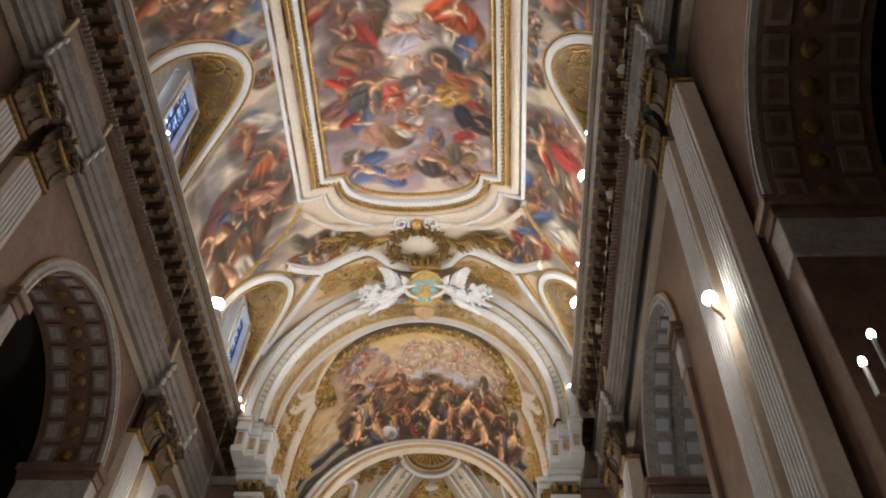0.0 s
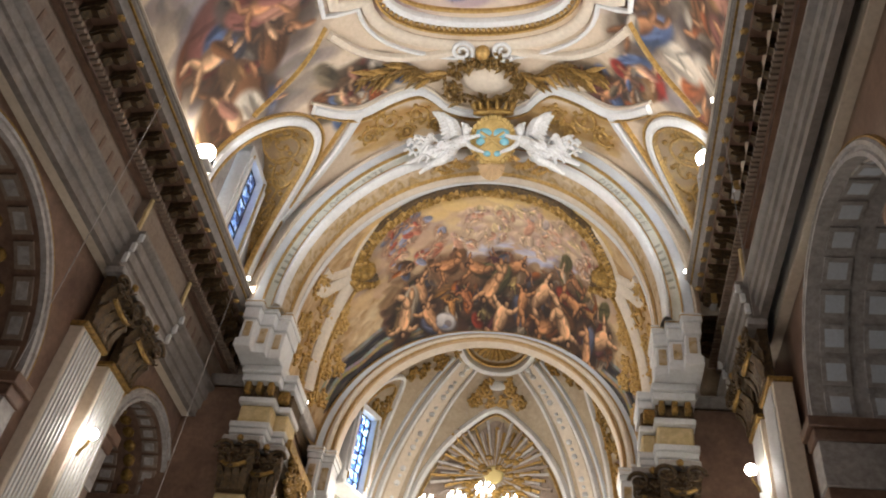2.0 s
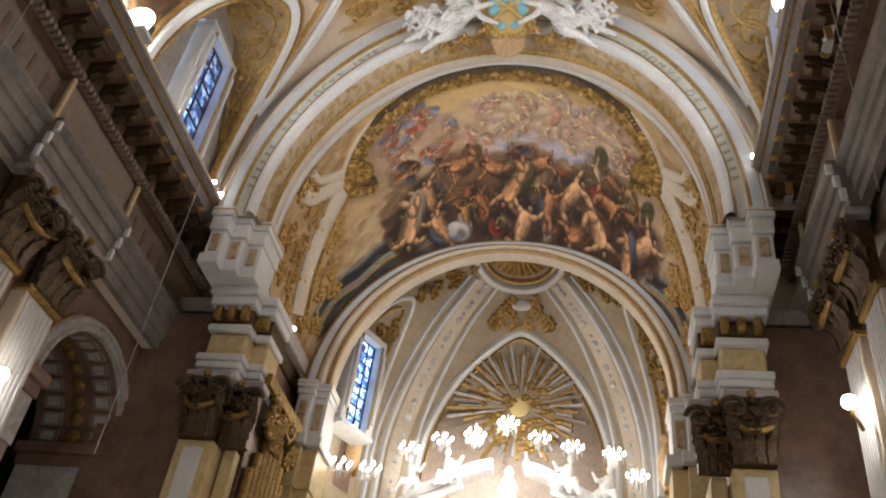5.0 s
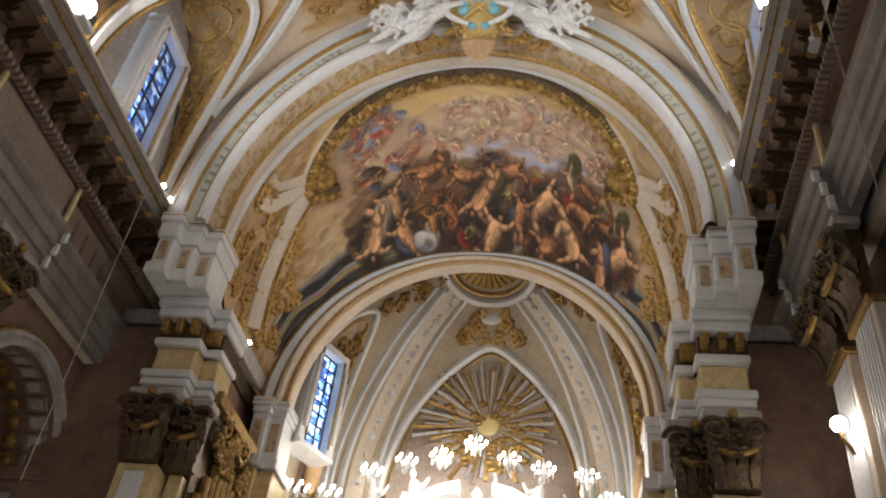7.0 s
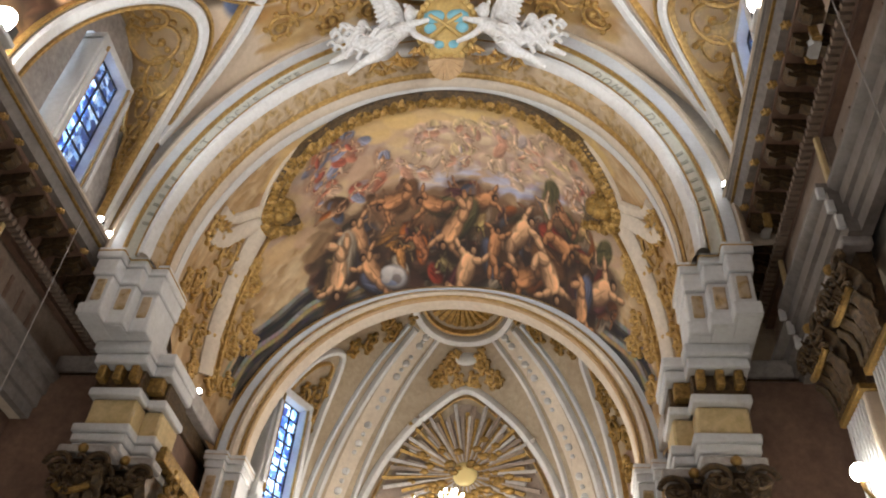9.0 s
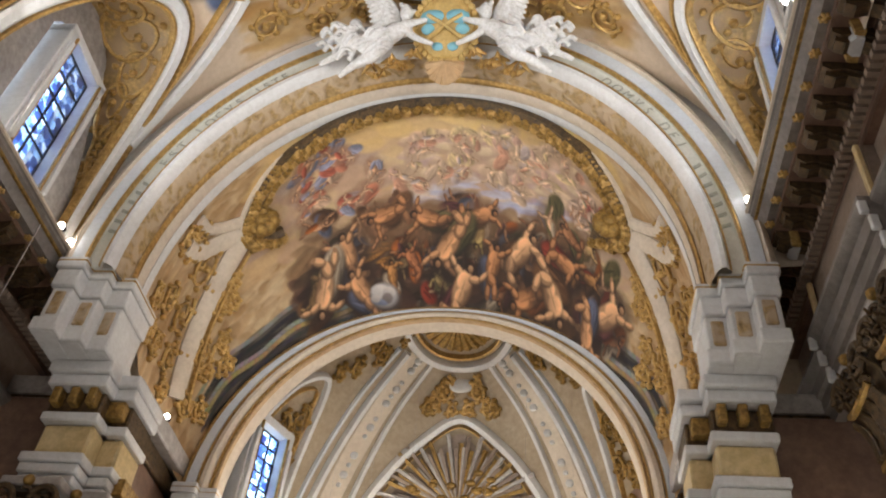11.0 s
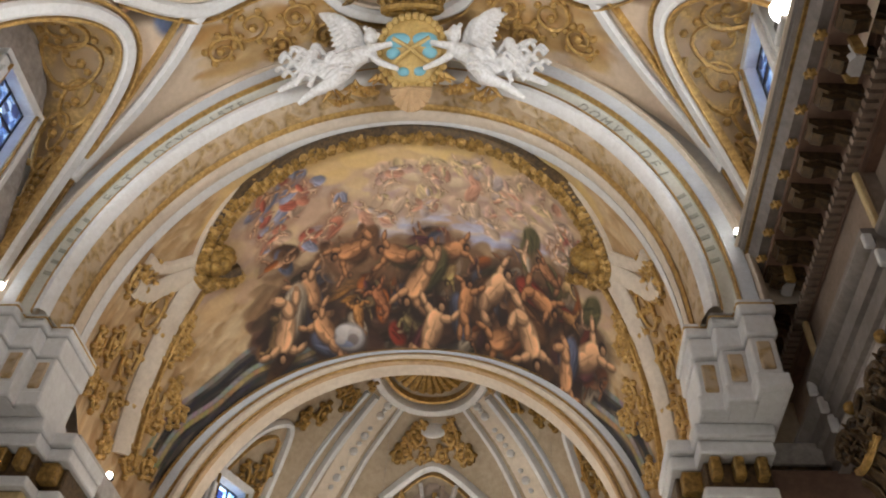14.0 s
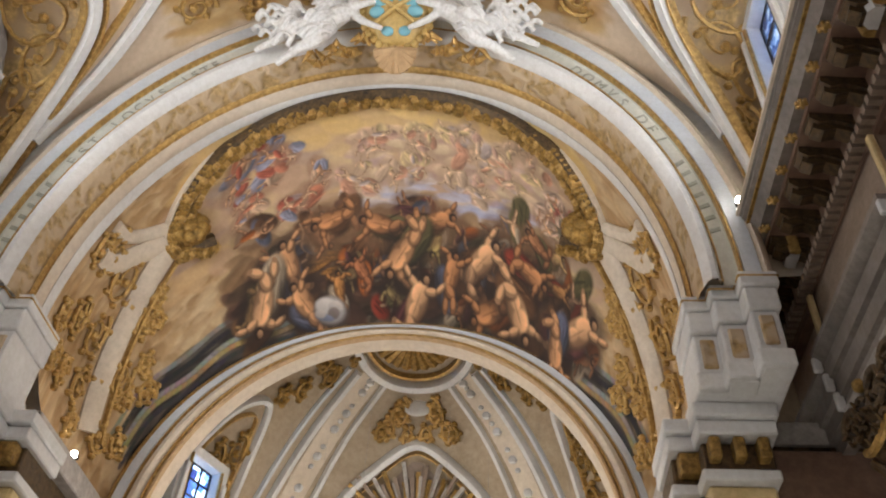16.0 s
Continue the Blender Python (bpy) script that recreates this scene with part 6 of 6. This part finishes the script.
for k in range(14):
    t = 2 * math.pi * k / 14
    b = Vector((0.62 * math.cos(t), -0.1 + 0.3 * math.sin(t), 0.98))
    v, f = tube_data([b, b + Vector((0.08 * math.cos(t), 0, 0.2)), b + Vector((0.1 * math.cos(t), 0, 0.3))], [0.05, 0.07, 0.02], 6)
    mesh_ob("crown_point", v, f, OLDGOLD, crown)
for s in (-1, 1):
    for k in range(13):
        c = Vector((s * (0.55 + 0.09 * k), -0.12, -0.72 - 0.03 * k + 0.1 * math.sin(k * 2.2)))
        v, f = tube_data([c, c + Vector((s * 0.1, -0.16, 0.16 * math.cos(k))), c + Vector((s * 0.3, -0.05, 0.1 * math.sin(k * 3)))], [0.04, 0.09, 0.025], 6)
        mesh_ob("gilt_leaf", v, f, GOLD, CO)
for k in range(9):
    t = math.pi + math.pi * (k + 0.5) / 9
    v, f = tube_data([(0, -0.3, -0.85), (0.42 * math.cos(t), -0.2, -0.85 + 0.5 * math.sin(t))], [0.05, 0.12], 6)
    mesh_ob("shell_lobe", v, f, OCHRE, CO, "ochre shell lobe")


def angel(s):
    """A reclining winged stucco figure beside the shield, as one plain shape."""
    h = Heap()

    def limb(pts, r):
        P = smooth_line([tuple(p) for p in pts], 5)
        n = len(P)
        h.add(tube_data([(s * x, y, z) for x, y, z in P], [r[0] + (r[1] - r[0]) * i / (n - 1) for i in range(n)], 8))
    limb(((0.95, -0.15, 0.0), (1.25, -0.3, -0.15), (1.6, -0.3, -0.4)), (0.2, 0.27))          # torso
    h.add(ball_data((s * 1.02, -0.3, 0.35), 0.2, 10, 8, (0.9, 0.9, 1.15)))
    limb(((1.55, -0.3, -0.35), (2.05, -0.4, -0.65), (2.55, -0.35, -0.75), (3.25, -0.2, -1.0)), (0.23, 0.06))
    limb(((1.5, -0.35, -0.45), (1.8, -0.5, -0.95), (2.2, -0.4, -1.1), (2.7, -0.25, -1.4)), (0.23, 0.06))
    limb(((1.05, -0.3, 0.05), (0.75, -0.45, 0.0), (0.4, -0.35, 0.15)), (0.12, 0.06))
    limb(((1.0, -0.25, -0.1), (0.75, -0.4, -0.4), (0.3, -0.3, -0.55)), (0.12, 0.06))
    edge = smooth_line([(1.22, -0.02, 0.1), (1.32, -0.12, 0.52), (1.52, -0.16, 0.82), (1.82, -0.1, 0.95)], 4)
    limb(((1.22, -0.02, 0.1), (1.32, -0.12, 0.52), (1.52, -0.16, 0.82), (1.82, -0.1, 0.95)), (0.1, 0.07))       # wing
    for k, b in enumerate(edge[2:]):
        b, t = Vector(b), k / (len(edge) - 3)
        for l, w in ((0.95, 0.075), (0.5, 0.09)):
            e = b + Vector((l * (0.78 - 0.15 * t), -0.1 if l < 0.6 else 0.02, l * (-0.42 + 0.7 * t)))
            h.add(tube_data([(s * p.x, p.y, p.z) for p in (b, b.lerp(e, 0.55) + Vector((0, -0.05, 0.05)), b.lerp(e, 0.9), e)], [0.06, w, w * 0.8, 0.03], 6))
    q = random.Random(31)
    for k in range(30):                                                                         # drapery
        c = Vector((q.uniform(1.35, 2.3), -0.45 + q.uniform(-0.15, 0.1), q.uniform(-0.9, -0.2)))
        limb((c, c + Vector((0.2, -0.12, q.uniform(-0.15, 0.05))), c + Vector((0.42, 0.0, q.uniform(-0.3, -0.05)))), (0.03, 0.07))
    for k in range(18):                                                                         # cloth flying out behind
        c = Vector((2.0 + 0.06 * k, -0.28 + 0.08 * math.sin(k * 2), -0.42 + 0.28 * math.sin(k * 1.7)))
        limb((c, c + Vector((0.14, -0.14, 0.12)), c + Vector((0.3, 0.0, q.uniform(-0.1, 0.12)))), (0.04, 0.07))
    for k in range(12):                                                                         # curls
        h.add(ball_data((s * (1.05 + q.gauss(0, 0.1)), -0.25 + q.gauss(0, 0.07), 0.45 + q.gauss(0, 0.08)), 0.075, 6, 5))
    h.add(ball_data((s * 2.35, -0.3, 0.05), 0.17, 9, 7))                                       # small companion
    limb(((2.35, -0.3, -0.05), (2.5, -0.35, -0.3), (2.75, -0.3, -0.5)), (0.17, 0.14))
    limb(((2.45, -0.3, -0.1), (2.8, -0.4, 0.05), (3.0, -0.3, 0.1)), (0.08, 0.05))
    tilt = Matrix.Translation(SC + Vector((0, 0.1, 0.05))) @ Matrix.Rotation(radians(27), 4, "X") @ Matrix.Scale(0.98, 4)
    h.v = [tuple(tilt @ Vector(p)) for p in h.v]
    ob = h.make("statue", STATUE)
    md = ob.modifiers.new("fuse", "REMESH")
    md.mode, md.voxel_size, md.use_smooth_shade = "VOXEL", 0.024, True
    tagged(ob, "white stucco winged figure reclining on the great arch", "statue", "statues beside the shield")


angel(1)
angel(-1)

# lettering of the arch; its lower ends and the frieze are worn past reading
WORDS = (("EST", 2.76, 2.63), ("LOCVS", 2.59, 2.37), ("ISTE", 2.33, 2.18), ("DOMVS", 0.88, 0.63), ("DEI", 0.59, 0.45))
BARS = ((3.05, 2.82, 6), (0.39, 0.12, 7))
LETTER = stone("grey_green_letter_paint", (0.33, 0.34, 0.29), (0.43, 0.44, 0.38), 3.0, 0.7)


def arch_letter(ch, a):
    """One painted capital on the inscription band, standing outward at angle a."""
    cu = bpy.data.curves.new("letter", "FONT")
    cu.body, cu.size, cu.extrude, cu.align_x = ch, 0.36, 0.008, "CENTER"
    ob = bpy.data.objects.new("letter_curve", cu)
    scene.collection.objects.link(ob)
    me = bpy.data.meshes.new_from_object(ob.evaluated_get(bpy.context.evaluated_depsgraph_get()))
    bpy.data.objects.remove(ob)
    p = ring_point(a, 0.475, 31.24)
    right = (ring_point(a - 0.01, 0.475, 31.24) - ring_point(a + 0.01, 0.475, 31.24)).normalized()
    up = Vector((0, 1, 0)).cross(right) * -1
    if up.z < 0:
        up = -up
    back = right.cross(up).normalized()
    m = Matrix((right, up, back)).transposed().to_4x4()
    m.translation = p
    me.transform(m)
    me.materials.append(LETTER)
    l = new("letter", me)
    l.parent = GA


for word, a0, a1 in WORDS:
    for k, ch in enumerate(word):
        arch_letter(ch, a0 + (a1 - a0) * (k + 0.5) / len(word))
for a0, a1, n in BARS:
    for k in range(n):
        a = a0 + (a1 - a0) * (k + 0.5) / n
        p, q = ring_point(a, 0.49, 31.27), ring_point(a, 0.66, 31.24)
        tdir = (ring_point(a + 0.01, 0.6, 31.26) - ring_point(a - 0.01, 0.6, 31.26)).normalized() * 0.045
        lift = Vector((0, -0.02, 0))
        mesh_ob("letter_bar", [p - tdir + lift, p + tdir + lift, q + tdir + lift, q - tdir + lift, p - tdir, p + tdir, q + tdir, q - tdir],
                [(0, 1, 2, 3), (0, 4, 5, 1), (1, 5, 6, 2), (2, 6, 7, 3), (3, 7, 4, 0)], LETTER, GA, smooth=False)
for s in (-1, 1):
    par = bpy.data.objects["entablature_left" if s < 0 else "entablature_right"]
    for k in range(46):
        y = 8.2 + k * 0.52
        if k % 7 == 6 or any(abs(y - yc) < 2.0 for yc in PAIRS[s]):
            continue
        x0, x1 = sorted((s * (WX[s] - 0.07), s * (WX[s] - 0.04)))
        box("letter_bar", x0, x1, y - 0.06, y + 0.06, CZS[s] - 2.3, CZS[s] - 1.6, BROWNM, par, "", 0.0)

# ---- chapel arches: linings, panels, imposts ----
for s in (-1, 1):
    for yc, r, zs in ARCHES[s][:3]:
        CA_ = thing("chapel_arch", (0, 0, 0), "panelled marble lining of a chapel arch", "arch", "arches of the chapels", "structure")
        angs = frange(0, math.pi, 36)

        def arc(a, q, x):
            return Vector((s * x, yc + (r + q) * math.cos(a), zs + (r + q) * math.sin(a)))

        def arc_band(name, prof_qx, mat, label=""):
            grid(name, lambda a, k: arc(a, *prof_qx[k]), angs, range(len(prof_qx)), mat, CA_, label)
        arc_band("archivolt", [(0.34, 8.96), (0.34, 8.86), (0.28, 8.80), (0.2, 8.80), (0.18, 8.86), (0.1, 8.86), (0.07, 8.80), (-0.02, 8.80), (-0.02, 9.0)], GREYM, "grey marble archivolt")
        arc_band("gilt_edge", [(0.40, 8.94), (0.38, 8.84), (0.34, 8.84), (0.33, 8.94)], OLDGOLD, "gilt edge")
        arc_band("lining", [(-0.02, 8.95), (-0.03, 11.2)], BROWNM if s < 0 or yc < 15 else GREYM, "marble lining")
        n = 13
        for x0, x1, kind in (((9.08, 9.58, 0), (9.78, 10.2, 1), (10.4, 10.95, 0)) if s < 0 or yc < 15 else ((9.12, 9.75, 0), (10.1, 10.95, 0))):
            for i in range(n):
                a0, a1 = math.pi * (i + 0.1) / n, math.pi * (i + 0.9) / n
                mat = (TAUPE if s < 0 or yc < 15 else GREYM) if kind == 0 else OLDGOLD
                if kind == 1:
                    c = arc((a0 + a1) / 2, -0.06, (x0 + x1) / 2)
                    vv_, ff_ = ball_data((0, 0, 0), 0.2, 8, 5, (1, 1, 0.45))
                    m = Matrix.Translation(c) @ Matrix.Rotation((a0 + a1) / 2 - math.pi / 2, 4, "X")
                    mesh_ob("medallion", [m @ Vector(p) for p in vv_], ff_, mat, CA_)
                else:
                    P8 = [arc(a, q, x) for q in (-0.02, -0.08) for a in (a0, a1) for x in (x0, x1)]
                    mesh_ob("panel", P8, [(0, 1, 3, 2), (4, 6, 7, 5), (0, 4, 5, 1), (2, 3, 7, 6), (0, 2, 6, 4), (1, 5, 7, 3)], mat, CA_, smooth=False)
                    d = (a1 - a0) * 0.17
                    P8 = [arc(a, q, x) for q in (-0.07, -0.1) for a in (a0 + d, a1 - d) for x in (x0 + 0.1, x1 - 0.1)]
                    mesh_ob("panel_field", P8, [(0, 1, 3, 2), (4, 6, 7, 5), (0, 4, 5, 1), (2, 3, 7, 6), (0, 2, 6, 4), (1, 5, 7, 3)], (BROWNM if s > 0 else GREYM) if s < 0 or yc < 15 else BLUEGREY, CA_, smooth=False)
        for sg in (-1, 1):
            ya, yb = sorted((yc + sg * (r - 0.3), yc + sg * (r + 0.5)))
            x0, x1 = sorted((s * 8.6, s * 11.3))
            box("impost", x0, x1, ya, yb, zs - 0.3, zs - 0.02, BROWNM, CA_, "brown marble impost")
            box("impost", x0 + 0.1, x1 - 0.1, ya + 0.08, yb - 0.08, zs - 0.6, zs - 0.3, BROWNM, CA_)
            box("jamb_capital", x0 + 0.16, x1 - 0.16, ya + 0.12, yb - 0.12, zs - 1.7, zs - 0.6, GREYM, CA_, "carved grey capital")
            box("jamb", x0 + 0.2, x1 - 0.2, ya + 0.16, yb - 0.16, 0, zs - 1.7, BROWNM, CA_)

# ---- walls that close the choir ----
for s in (-1, 1):
    x0, x1 = sorted((s * 7.5, s * 9.5))
    cwl = box("choir_wall_left" if s < 0 else "choir_wall_right", x0, x1, 34.4, 46.5, 24.2, 36.5, CREAM)
    tagged(cwl, "plain upper wall beside the choir vault", "wall", kind="structure")
    lw = box("choir_wall_lower_left" if s < 0 else "choir_wall_lower_right", *sorted((s * 7.0, s * 9.5)), 37.5, 46.5, 0, 24.2, CREAM)
    tagged(lw, "plain lower wall beside the apse", "wall", kind="structure")
ew = box("wall_east", -9.5, 9.5, 45.5, 46.5, 0, 36.5, CREAM)
tagged(ew, "end wall behind the apse", "wall", kind="structure")

# ---- gilt organ case beside the choir ----
OC = thing("organ_case", (-5.95, 35.0, 17.0), "dark gilt carved organ case fixed beside the choir", "organ")
box("body", -0.1, 0.5, -1.6, 1.6, 0, 5.6, BRONZE, OC)
box("cornice", -0.1, 0.75, -1.75, 1.75, 5.3, 5.65, OLDGOLD, OC, "gilt cornice")
for k in range(9):
    v, f = tube_data([(0.6, -1.3 + k * 0.32, 0.4), (0.6, -1.3 + k * 0.32, 3.2 + 1.4 * math.sin(math.pi * k / 8))], [0.12, 0.12], 8)
    mesh_ob("pipe", v, f, OLDGOLD, OC)
h = Heap()
_q = random.Random(77)
for k in range(26):
    spiral_tubes(lambda u, v, l: Vector((0.65 + l + _q.uniform(0, 0.04), u, v)), h, _q.uniform(-1.6, 1.6), _q.choice((_q.uniform(4.2, 5.5), _q.uniform(-0.4, 0.8))), _q.uniform(0.2, 0.42), 1.4, 0.06, _q.choice((1, -1)), k)
tagged(h.make("carved_foliage", OLDGOLD, OC, "gilt carved foliage"), kind="stuff")
